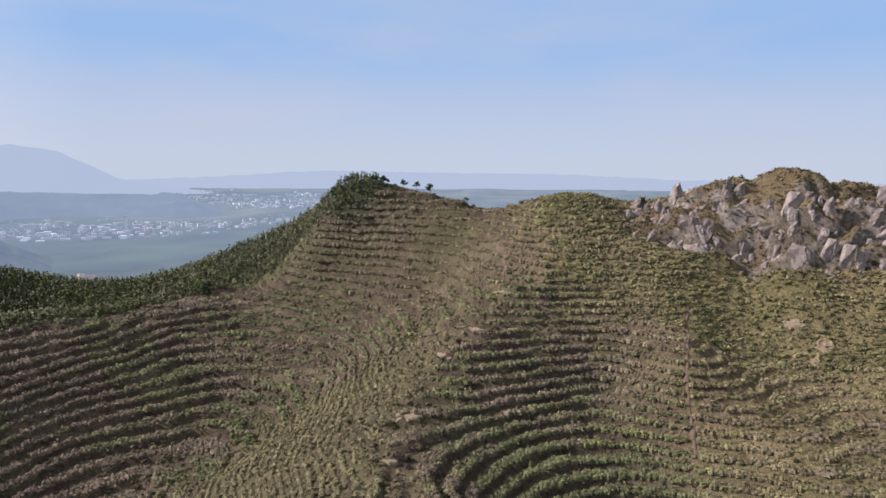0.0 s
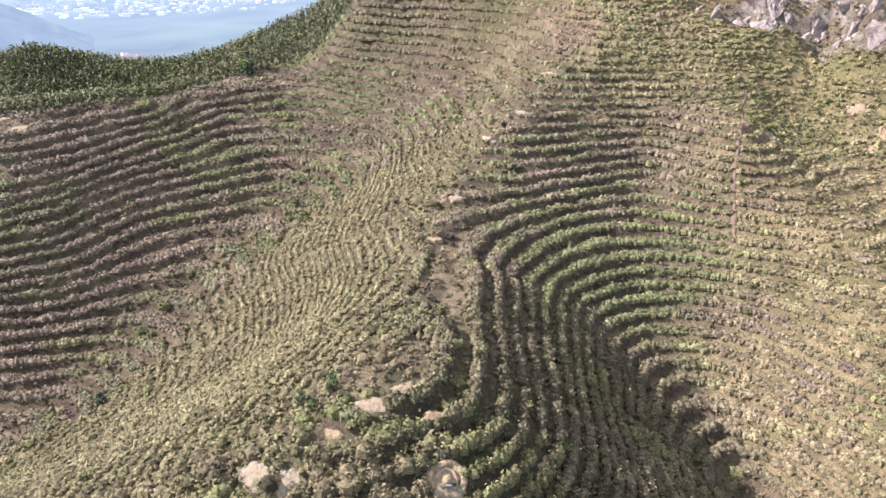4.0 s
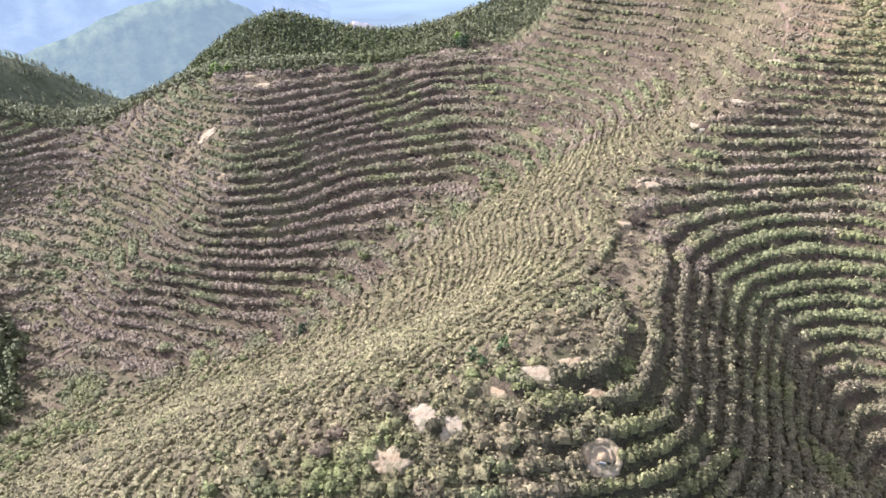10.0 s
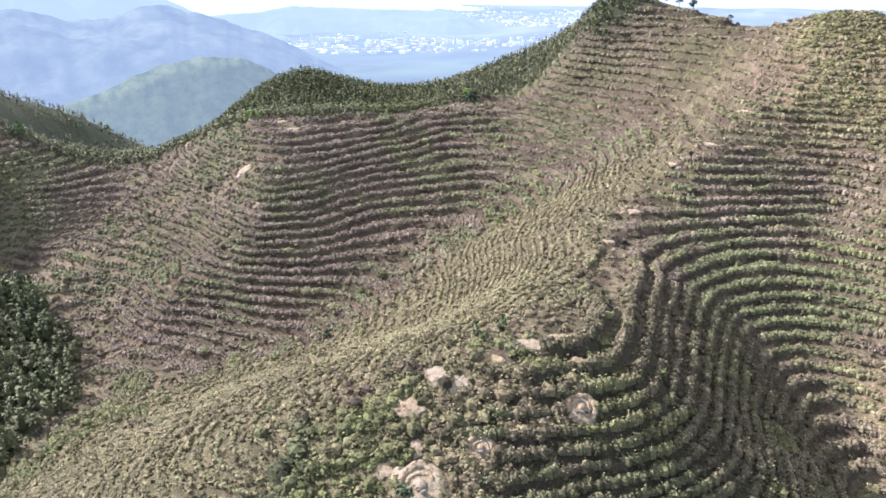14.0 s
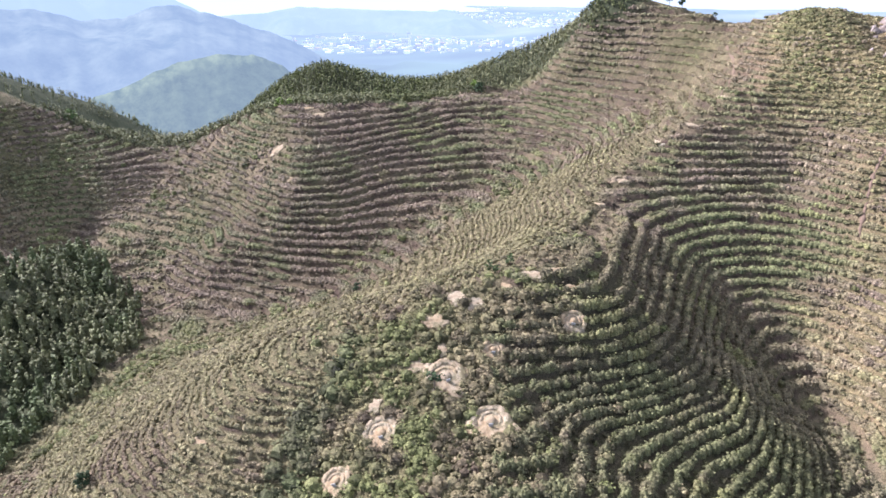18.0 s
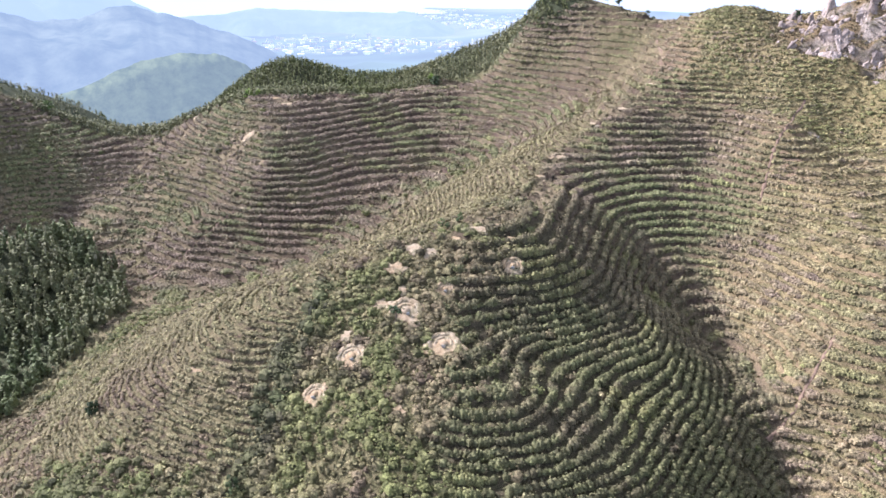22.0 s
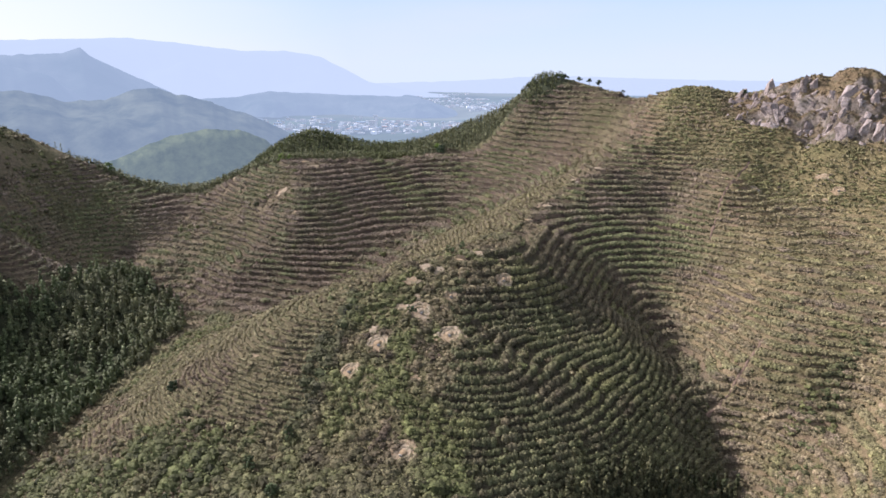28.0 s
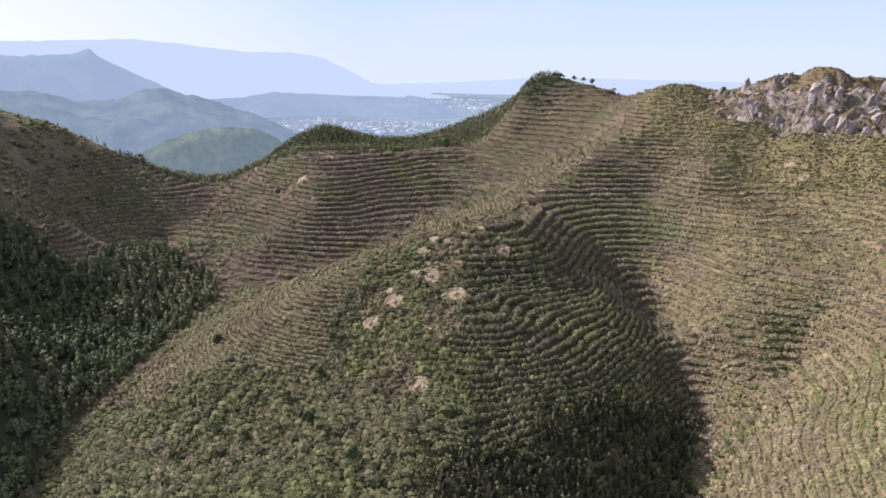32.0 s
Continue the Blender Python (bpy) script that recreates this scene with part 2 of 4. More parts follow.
STEP = 1.55


def crest_x(y):
    return np.interp(y, [-130, -34, 3, 35, 62, 101, 126, 154, 182, 232], [10, -2, -9, -12, -14, -6, -6, 8, 20, 17])


def ravine_x(y):
    return np.interp(y, [-60, 5, 23, 38, 52, 74, 96, 110], [44, 50, 52, 54, 49, 44, 35, 28])


def forest(x, y):
    """1 where the tall wood stands: behind the west crest and on the hill's far shoulder, and in the west valley."""
    edge = np.interp(x, [-420, -240, -215, -195, -180, -147, -130, -113, -98, -90, -80, -65, -47, -34, -26, -20, -14, 0], [130, 116, 128, 134, 142, 158, 162, 170, 200, 226, 240, 248, 239, 235, 236, 242, 262, 400])
    back = smooth(-4, 5, y - edge)
    valley = smooth(0, 8, np.interp(y, [-200, -60, -10, 20, 45, 62, 77, 88, 100], [-95, -88, -106, -107, -106, -109, -122, -150, -176]) - x) * (1 - smooth(92, 102, y)) * (1 - smooth(-156, -166, x) * smooth(44, 54, y))
    return np.maximum(back, valley)


def crag(x, y):
    """1 on the rocky face below the summit ridge."""
    foot = np.interp(x, [30, 45, 60, 75, 90, 105, 130, 190], [204, 190, 182, 178, 168, 166, 160, 140])
    return smooth(-3, 5, y - foot) * smooth(44, 60, x) * (1 - smooth(204, 214, y + 0.25 * (x - 60)))


def knoll(x, y):
    """1 on the scrubby ground with the graves, where no rows are planted."""
    d = ((x + 22 + 0.15 * (y - 20)) / 19) ** 2 + ((y - 18) / 40) ** 2
    return 1 - smooth(0.7, 1.2, d + 0.25 * vnoise(x, y, 9, 5))


def terraced(x, y):
    m = (1 - forest(x, y)) * (1 - knoll(x, y)) * (1 - crag(x, y))
    upper = smooth(-4, 6, y - np.interp(x, [22, 40, 60, 110], [176, 166, 150, 140])) * smooth(22, 34, x)
    right = smooth(56, 62, x) * smooth(96, 130, y) * 0.6
    low = 0.8 * smooth(8, -6, y) * smooth(6, 14, crest_x(y) - x) * smooth(-100, -90, x)
    top = smooth(238, 248, y)
    west = 1 - 0.3 * smooth(-178, -190, x)
    gentle = 1 - 0.45 * smooth(0, 5, x - ravine_x(y)) * (1 - smooth(118, 135, y)) * (1 - smooth(92, 104, x))
    bare = smooth(-128, -118, x) * smooth(-108, -116, x) * smooth(116, 124, y)
    patchy = 1 - 0.8 * smooth(-98, -112, x) * smooth(0.12, -0.12, fbm(x, y, 34, 47, 3) + 0.1)
    return patchy * m * (1 - 0.9 * upper) * (1 - right) * (1 - top) * west * gentle * (1 - low) * (1 - 0.6 * bare)


def base(x, y):
    x, y = np.asarray(x, float), np.asarray(y, float)
    far = smooth(360, 900, np.hypot(x + 30, y - 120))
    z = hills(np.clip(x, -600, 600), np.clip(y, -600, 700)) + 0.5 * fbm(x, y, 14, 3, 3)
    z = z + 6 * fbm(x, y, 90, 13, 4) * smooth(340, 460, np.hypot(x + 30, y - 120))
    c = crag(x, y)
    k = z / 8.0 + 0.8 * fbm(x, y, 12, 21, 3)
    f = k - np.floor(k)
    z = z + c * ((smooth(0.30, 0.7, f) - f) * 5.0 - 4.6 + 0.35 * fbm(x, y, 3, 25, 2))
    return z * (1 - far) + (PLAIN + 4 * fbm(x, y, 260, 9, 4)) * far


def tiers(x, y):
    """The gentle grassy flank carries twice as many rows to a metre of height."""
    return np.where(cover(x, y)[0] > 0.6, 2.0, 1.0)


def rows_at(x, y, z):
    """The count of rows up to a height, and rows to a STEP there: wider apart high in the west bowl."""
    n = tiers(x, y)
    wide = (x < crest_x(y) - 1) & (y > 140) & (z > 56)
    k = np.where(wide, 56 + 0.62 * (z - 56), z) * n / STEP + 0.12 * vnoise(x, y, 7, 31) + 0.07 * vnoise(x, y, 2.4, 33)
    close = (x > crest_x(y)) & (x < ravine_x(y)) & (y < 75) & (z < 38)
    k = np.where(close, k + 0.6 * (z - 38) / STEP, k)
    return k, n * np.where(wide, 0.62, np.where(close, 1.6, 1.0))


def stepped(z, m, x, y):
    k, n = rows_at(x, y, z)
    f = k - np.floor(k)
    rise = smooth(0.60, 0.83, f)
    return z + m * ((np.floor(k) + rise * 0.86 + f * 0.14) - k) * STEP / n * 0.95


def land(x, y):
    z = base(x, y)
    return stepped(z, terraced(x, y), x, y) + 0.10 * vnoise(x, y, 1.3, 8)


def axis(a, b, fine, end_a, end_b, grow):
    mid = list(np.arange(a, b, fine))
    lo, hi, s = [a], [mid[-1]], fine
    while lo[-1] > end_a:
        s *= grow
        lo.append(lo[-1] - s)
    s = fine
    while hi[-1] < end_b:
        s *= grow
        hi.append(hi[-1] + s)
    return np.array(lo[:0:-1] + mid + hi[1:])


# ---- clearings: round earth graves and patches of bare earth ----
GRAVES = [
    # x, y, radius, spin, label
    (-10.7, 34.6, 3.1, 10, "round earth grave with a mound inside a pale ring bank"),
    (-9.4, 3.0, 2.9, -5, "pale round earth grave low on the spur beside scrub"),
    (-20.0, 39.6, 3.3, 25, "whitish horseshoe grave with a wide bare forecourt"),
    (-14.4, 46.6, 1.9, 0, "small round earth grave between the shrub rows"),
    (-26.0, 28.2, 3.0, 40, "oval earth grave with a long pale bank"),
    (-29.4, 20.3, 2.4, 35, "worn earth grave half grown over with grass"),
    (-3.4, 56.7, 2.2, -20, "shaded hollow grave with sandy forecourt"),
    (62.5, 150.0, 2.2, 0, "round grassy grave on the wide slope"),
    (88.6, 154.4, 1.9, 0, "pale round earth grave below the crag"),
]
PATCHES = [
    # x, y, half width, half depth, label
    (-23.6, 54.0, 2.6, 1.7, "orange bare earth bank on the knoll"),
    (-20.2, 53.6, 1.9, 1.8, "whitish bare earth beside the orange bank"),
    (-25.6, 48.3, 2.7, 1.7, "pale bare earth clearing amid scrub"),
    (-13.0, 62.6, 2.9, 1.8, "pale sandy clearing on the crest"),
    (-17.0, 59.6, 2.3, 1.0, "narrow sandy strip along the crest"),
    (-9.5, 66.0, 1.7, 1.1, "sandy spot on the crest"),
    (-5.5, 63.3, 1.5, 1.0, "tan earth patch among shrubs"),
    (7.4, 63.0, 1.9, 1.2, "shaded earth hollow among the rows"),
    (-25.4, 40.0, 2.2, 1.6, "pale earth clearing beside a grave"),
    (-54.3, 20.4, 1.5, 1.1, "small sandy scar on the grassy flank"),
    (-22.2, 43.7, 1.4, 1.4, "worn pale clearing in the scrub"),
    (-13.1, 18.8, 1.8, 1.0, "dusty patch in dry grass"),
    (-29.1, 32.3, 1.3, 1.6, "pale track end above a grave"),
    (-115.6, 132.8, 2.2, 3.2, "light earth scar on the far face"),
    (-104.0, 121.5, 1.3, 1.2, "reddish scar under a shrub"),
    (-96.7, 131.5, 1.6, 0.9, "reddish earth scar on the terraces"),
    (-114.5, 157.0, 4.2, 1.9, "tan bare earth along the crest path"),
    (-121.5, 161.0, 3.0, 1.2, "tan bare track end on the crest"),
    (-153.0, 152.5, 4.0, 1.1, "tan track patch on the low crest"),
    (0.6, 147.2, 2.6, 1.7, "pale grey rubble clearing on the crest"),
    (7.3, 155.5, 2.1, 1.1, "whitish bare earth on the crest"),
    (-5.9, 126.0, 2.2, 1.2, "rubbly bare patch on the crest"),
    (-8.8, 111.2, 1.3, 0.9, "small stony patch on the crest"),
    (84.1, 160.3, 2.6, 1.5, "tan worn patch below the crag"),
    (84.4, 151.0, 1.7, 1.0, "tan worn spot on the grassy slope"),
    (85.5, 60.1, 0.9, 0.7, "whitish stones on the near field"),
    (15.5, 170.5, 2.6, 1.0, "pale worn path on the neck"),
]


TRAILS = [
    # points, width, label
    ([(60.6, 166), (57.5, 158), (56, 152), (51, 138), (49.5, 131), (48, 122)], 1.2, "worn brown trail straight down the slope"),
    ([(-104, 104), (-110, 93), (-113, 85), (-116, 78), (-119, 70)], 1.1, "narrow brown trail down the far face"),
    ([(61.5, 78), (57, 68), (53, 60), (48, 53)], 1.1, "zigzag brown trail on the slope"),
    ([(14, 170), (17, 184), (16, 198), (13, 212)], 0.8, "worn trail up the neck of the spur"),
]


def trail_gap(x, y):
    """Metres from the nearest trail's line, counted from its edge."""
    gap = np.full(np.shape(x), 99.0)
    for points, width, _ in TRAILS:
        for (ax, ay), (bx, by) in zip(points, points[1:]):
            dx, dy = bx - ax, by - ay
            t = np.clip(((x - ax) * dx + (y - ay) * dy) / (dx * dx + dy * dy), 0, 1)
            gap = np.minimum(gap, np.hypot(x - ax - t * dx, y - ay - t * dy) - width / 2)
    return gap


def clear(x, y):
    """0 on graves, bare patches and trails, 1 elsewhere."""
    m, ragged = smooth(-0.2, 0.35, trail_gap(x, y)), 0.3 * vnoise(x, y, 1.3, 83)
    for px, py, r in [(g[0], g[1], g[2] * 1.2) for g in GRAVES] + [(p[0], p[1], 0.5 * (p[2] + p[3]) * 1.15) for p in PATCHES]:
        m = np.minimum(m, smooth(0.62, 0.95, np.hypot(x - px, y - py) / r + ragged))
    return m


# ---- what covers the ground: colours by place, some with shade painted in ----
DRY, PALE, OLIVE, GREEN = (np.array(c) for c in ((0.180, 0.143, 0.088), (0.178, 0.152, 0.082), (0.228, 0.184, 0.090), (0.100, 0.102, 0.040)))
# dark cut soil with the terrace gaps' shade put into its colour, then dry soil
SHADED_CUT, CUT_DRY = np.array((0.075, 0.052, 0.040)), np.array((0.270, 0.180, 0.128))
WOOD_FLOOR, FIELD = np.array((0.055, 0.062, 0.034)), np.array((0.12, 0.13, 0.09))


def cover(x, y):
    """Weights of pale grass, green scrub and olive grass at a place."""
    dx = crest_x(y) - x
    gully = np.interp(y, [40, 66, 80, 93, 108, 150, 168], [-118, -102, -86, -67, -57, -40, -14])
    pale = smooth(-1, 7, dx) * smooth(-2, 5, x - gully) * smooth(-22, -4, y) * (1 - smooth(150, 168, y))
    pale = np.maximum(pale, 0.55 * smooth(20, 8, np.abs(x - 2)) * smooth(150, 165, y))
    scrub = np.maximum(knoll(x, y), 0.8 * smooth(0.1, 0.6, fbm(x, y, 22, 41, 3)))
    olive = np.maximum(smooth(36, 60, x) * smooth(70, 100, y), 0.8 * smooth(10, 30, x) * smooth(165, 185, y))
    olive = np.maximum(olive, 0.8 * np.maximum(smooth(70, 84, x), smooth(16, 28, x) * smooth(150, 166, y)))
    olive = np.maximum(olive, 0.75 * smooth(1, 6, x - ravine_x(y)) * (1 - smooth(100, 115, y)))
    return pale, scrub * (1 - 0.8 * pale), olive


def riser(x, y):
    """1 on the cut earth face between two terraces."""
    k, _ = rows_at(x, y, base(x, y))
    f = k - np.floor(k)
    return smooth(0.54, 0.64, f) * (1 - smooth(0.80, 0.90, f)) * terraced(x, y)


def ground_colour(x, y):
    n = fbm(x, y, 11, 61, 4)[:, None]
    pale, scrub, olive = (w[:, None] for w in cover(x, y))
    c = DRY * (0.95 + 0.2 * n)
    c = c * (1 - olive) + OLIVE * (1 + 0.15 * n) * olive
    c = c * (1 - pale) + PALE * pale
    c = c * (1 - 0.65 * scrub) + GREEN * 0.65 * scrub
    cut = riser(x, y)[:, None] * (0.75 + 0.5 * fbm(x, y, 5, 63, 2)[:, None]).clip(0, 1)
    c = c * (1 - cut) + (SHADED_CUT * (1 - olive) + CUT_DRY * olive) * cut
    # ground of the lush flank, darkened to put the gaps' shade into its colour
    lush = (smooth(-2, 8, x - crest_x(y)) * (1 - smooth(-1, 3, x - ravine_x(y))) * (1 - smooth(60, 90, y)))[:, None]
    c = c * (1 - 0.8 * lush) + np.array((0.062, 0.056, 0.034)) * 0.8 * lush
    k = crag(x, y)[:, None]
    c = c * (1 - 0.7 * k) + np.array((0.185, 0.125, 0.078)) * (1 + 0.3 * n) * 0.7 * k
    f = forest(x, y)[:, None]
    c = c * (1 - f) + WOOD_FLOOR * f
    r = np.hypot(x + 30, y - 120)[:, None]
    far = smooth(500, 1000, r)
    field = FIELD * (1 + 0.6 * vnoise(x, y, 130, 71)[:, None] + 0.5 * vnoise(x, y, 55, 72)[:, None])
    field = field * np.where(vnoise(x, y, 420, 77)[:, None] > 0.15, np.array((0.45, 0.62, 0.5)), 1.0)
    return np.clip(c * (1 - far) + field * far, 0.01, 0.8)
# ---- materials ----
class Nodes:
    """A node material with a Principled shader, built by short calls."""

    def __init__(self, name, rough=0.85, spec=0.25):
        self.mat = bpy.data.materials.new(name)
        self.mat.use_nodes = True
        self.tree = self.mat.node_tree
        self.bsdf = self.tree.nodes["Principled BSDF"]
        self.bsdf.inputs["Roughness"].default_value = rough
        self.bsdf.inputs["Specular IOR Level"].default_value = spec
        self.coord = self.add("ShaderNodeTexCoord").outputs["Object"]

    def add(self, kind):
        return self.tree.nodes.new(kind)

    def link(self, a, b):
        self.tree.links.new(a, b)

    def noise(self, scale, detail=4, rough=0.6, coord=None):
        n = self.add("ShaderNodeTexNoise")
        n.inputs["Scale"].default_value, n.inputs["Detail"].default_value, n.inputs["Roughness"].default_value = scale, detail, rough
        self.link(coord or self.coord, n.inputs["Vector"])
        return n.outputs["Fac"]

    def ramp(self, fac, *stops):
        r = self.add("ShaderNodeValToRGB")
        while len(r.color_ramp.elements) < len(stops):
            r.color_ramp.elements.new(0.5)
        for e, (at, c) in zip(r.color_ramp.elements, stops):
            e.position = at
            e.color = (*c, 1) if len(c) == 3 else c
        self.link(fac, r.inputs[0])
        return r.outputs[0]

    def mix(self, fac, a, b, blend="MIX"):
        m = self.add("ShaderNodeMix")
        m.data_type, m.blend_type = "RGBA", blend
        for value, socket in ((fac, m.inputs[0]), (a, m.inputs[6]), (b, m.inputs[7])):
            if hasattr(value, "is_output"):
                self.link(value, socket)
            else:
                socket.default_value = value if not isinstance(value, tuple) else (*value, 1)[:4]
        return m.outputs[2]

    def value(self, name):
        a = self.add("ShaderNodeAttribute")
        a.attribute_name = name
        return a.outputs["Color"]

    def bump(self, fac, distance, strength=0.6):
        b = self.add("ShaderNodeBump")
        b.inputs["Strength"].default_value, b.inputs["Distance"].default_value = strength, distance
        self.link(fac, b.inputs["Height"])
        self.link(b.outputs[0], self.bsdf.inputs["Normal"])

    def colour(self, socket):
        self.link(socket, self.bsdf.inputs["Base Color"])
        return self.mat


def grey(v):
    return (v, v, v)


def make_ground():
    n = Nodes("hill_soil_and_grass", 0.95, 0.1)
    c = n.mix(1.0, n.value("tint"), n.ramp(n.noise(0.9, 6, 0.7), (0.25, grey(0.55)), (0.5, grey(1.0)), (0.8, grey(1.5))), "MULTIPLY")
    c = n.mix(n.ramp(n.noise(0.35, 5, 0.65), (0.5, grey(0.0)), (0.62, grey(0.55))), c, (0.072, 0.075, 0.036))
    c = n.mix(n.ramp(n.noise(3.5, 3, 0.6), (0.58, grey(0.0)), (0.72, grey(0.5))), c, (0.19, 0.135, 0.096))
    c = n.mix(1.0, c, n.ramp(n.noise(5.0, 4, 0.75), (0.32, grey(0.42)), (0.5, grey(1.0)), (0.7, grey(1.75))), "MULTIPLY")
    n.bump(n.noise(3.2, 6, 0.75), 0.45, 1.0)
    return n.colour(c)


def make_leaf(name, rough=0.75, low=0.65, high=1.35):
    n = Nodes(name, rough, 0.2)
    g = n.add("ShaderNodeNewGeometry")
    c = n.mix(1.0, n.value("tint"), n.ramp(g.outputs["Random Per Island"], (0.0, grey(low)), (1.0, grey(high))), "MULTIPLY")
    c = n.mix(1.0, c, n.ramp(n.noise(0.5, 3), (0.3, (0.85, 0.8, 0.8)), (0.7, (1.12, 1.15, 1.0))), "MULTIPLY")
    speckle = n.noise(4.2, 4, 0.7)
    c = n.mix(1.0, c, n.ramp(speckle, (0.32, grey(0.45)), (0.5, grey(1.0)), (0.68, grey(1.6))), "MULTIPLY")
    n.bump(speckle, 0.3, 0.9)
    return n.colour(c)


def make_rock():
    n = Nodes("weathered_crag_rock", 0.9, 0.25)
    c = n.ramp(n.noise(0.8, 8, 0.7), (0.34, (0.10, 0.105, 0.095)), (0.43, (0.30, 0.25, 0.225)), (0.58, (0.45, 0.40, 0.365)), (0.8, (0.32, 0.225, 0.19)))
    o = n.add("ShaderNodeObjectInfo")
    c = n.mix(1.0, c, n.ramp(o.outputs["Random"], (0.0, (0.7, 0.66, 0.64)), (1.0, (1.25, 1.22, 1.2))), "MULTIPLY")
    c = n.mix(n.ramp(n.noise(1.6, 6, 0.7), (0.50, grey(0.0)), (0.62, grey(0.8))), c, (0.15, 0.11, 0.075))
    n.bump(n.noise(1.1, 9, 0.75), 0.6, 1.0)
    return n.colour(c)


def make_earth():
    n = Nodes("bare_pale_earth", 0.95, 0.1)
    c = n.ramp(n.noise(0.7, 7, 0.7), (0.3, (0.21, 0.15, 0.095)), (0.5, (0.34, 0.27, 0.185)), (0.7, (0.45, 0.385, 0.29)))
    o = n.add("ShaderNodeObjectInfo")
    c = n.mix(1.0, c, n.ramp(o.outputs["Random"], (0.0, (1.0, 0.92, 0.80)), (1.0, (0.98, 1.0, 1.02))), "MULTIPLY")
    c = n.mix(n.ramp(n.noise(0.55, 7, 0.75), (0.50, grey(0.0)), (0.60, grey(0.8))), c, (0.13, 0.115, 0.062))
    n.bump(n.noise(3.0, 6, 0.7), 0.25, 0.9)
    return n.colour(c)


def make_plain(name, a, b, scale, rough=0.85):
    n = Nodes(name, rough, 0.3)
    n.bump(n.noise(scale * 3, 4), 0.05, 0.4)
    return n.colour(n.ramp(n.noise(scale, 5), (0.35, a), (0.65, b)))


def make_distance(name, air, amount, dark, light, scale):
    """Far land seen through kilometres of lit air: the air's haze is painted in as emission."""
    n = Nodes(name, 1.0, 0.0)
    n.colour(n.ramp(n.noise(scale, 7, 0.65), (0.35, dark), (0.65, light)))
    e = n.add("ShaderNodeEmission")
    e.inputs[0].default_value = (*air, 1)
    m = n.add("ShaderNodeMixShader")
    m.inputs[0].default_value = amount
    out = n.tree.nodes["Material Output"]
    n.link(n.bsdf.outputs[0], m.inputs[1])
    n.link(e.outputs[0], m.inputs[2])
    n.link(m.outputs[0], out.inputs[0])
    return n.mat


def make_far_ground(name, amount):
    """The plain seen through kilometres of lit air, its haze painted in as emission."""
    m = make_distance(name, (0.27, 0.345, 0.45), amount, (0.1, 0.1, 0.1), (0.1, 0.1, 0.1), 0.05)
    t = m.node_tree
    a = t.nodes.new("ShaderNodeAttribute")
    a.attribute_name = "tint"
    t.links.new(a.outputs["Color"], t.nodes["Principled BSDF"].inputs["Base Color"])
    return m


GROUND = make_ground()
LEAF = make_leaf("shrub_leaves")
GRASS = make_leaf("dry_grass_blades", 0.8, 0.7, 1.35)
TREE_LEAF = make_leaf("tree_leaves", 0.65, 0.65, 1.4)
ROCK = make_rock()
EARTH = make_earth()
BARK = make_plain("bark", (0.10, 0.075, 0.055), (0.20, 0.16, 0.12), 2.0, 0.9)

# ---- the ground sheet ----
XS = axis(-190, 118, 0.68, -4600, 4600, 1.065)
YS = axis(-30, 252, 0.68, -2500, 4800, 1.065)
GX, GY = np.meshgrid(XS, YS)
gz = land(GX.ravel(), GY.ravel())
i0 = (np.arange(len(YS) - 1)[:, None] * len(XS) + np.arange(len(XS) - 1)[None]).ravel()
quads = np.stack([i0, i0 + 1, i0 + 1 + len(XS), i0 + len(XS)], -1)
ground_mesh = mesh_from("ground", np.stack([GX.ravel(), GY.ravel(), gz], -1), quads, GROUND, flat=False)
# painted haze: metres out, and the share of emission from there on
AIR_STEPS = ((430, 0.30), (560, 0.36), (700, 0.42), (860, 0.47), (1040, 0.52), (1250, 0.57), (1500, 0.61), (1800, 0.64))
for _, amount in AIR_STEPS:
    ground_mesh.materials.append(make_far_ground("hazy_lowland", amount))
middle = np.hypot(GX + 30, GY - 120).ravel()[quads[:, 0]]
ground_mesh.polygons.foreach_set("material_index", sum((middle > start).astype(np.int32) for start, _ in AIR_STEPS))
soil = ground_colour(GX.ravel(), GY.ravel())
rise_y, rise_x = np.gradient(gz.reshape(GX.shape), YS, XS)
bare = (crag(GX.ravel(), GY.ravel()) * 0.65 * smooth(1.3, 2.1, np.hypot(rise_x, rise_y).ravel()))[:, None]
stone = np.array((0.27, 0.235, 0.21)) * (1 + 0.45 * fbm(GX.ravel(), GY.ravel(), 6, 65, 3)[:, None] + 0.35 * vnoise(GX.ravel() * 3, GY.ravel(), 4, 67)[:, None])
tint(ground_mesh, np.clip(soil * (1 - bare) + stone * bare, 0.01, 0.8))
tagged(new("ground", ground_mesh), "terraced hillside of dry grass, soil and scrub", "ground", kind="structure")
# ---- plants: shrubs in rows, scrub, grass and woods ----
rng = np.random.default_rng(7)
LEAF_GREEN, LEAF_DARK, LEAF_BROWN, LEAF_PALE, LEAF_OLIVE, LEAF_GREY, LEAF_LIME, LEAF_PURPLE = (np.array(c) for c in (
    (0.130, 0.142, 0.056), (0.070, 0.084, 0.038), (0.190, 0.140, 0.104), (0.216, 0.190, 0.104), (0.236, 0.198, 0.108), (0.180, 0.160, 0.122), (0.185, 0.183, 0.076), (0.150, 0.098, 0.082)))


def unit(n):
    v = rng.normal(size=(n, 3))
    return v / np.linalg.norm(v, axis=1, keepdims=True)


def leaves(centres, radius, height, leaf, count, shell=0.75, low=-0.15, up=0.5):
    """count leafy tufts, a triangle each, over the crown of every plant: corners, triangles and whose they are."""
    n = len(centres)
    own = np.repeat(np.arange(n), count)
    d = unit(n * count)
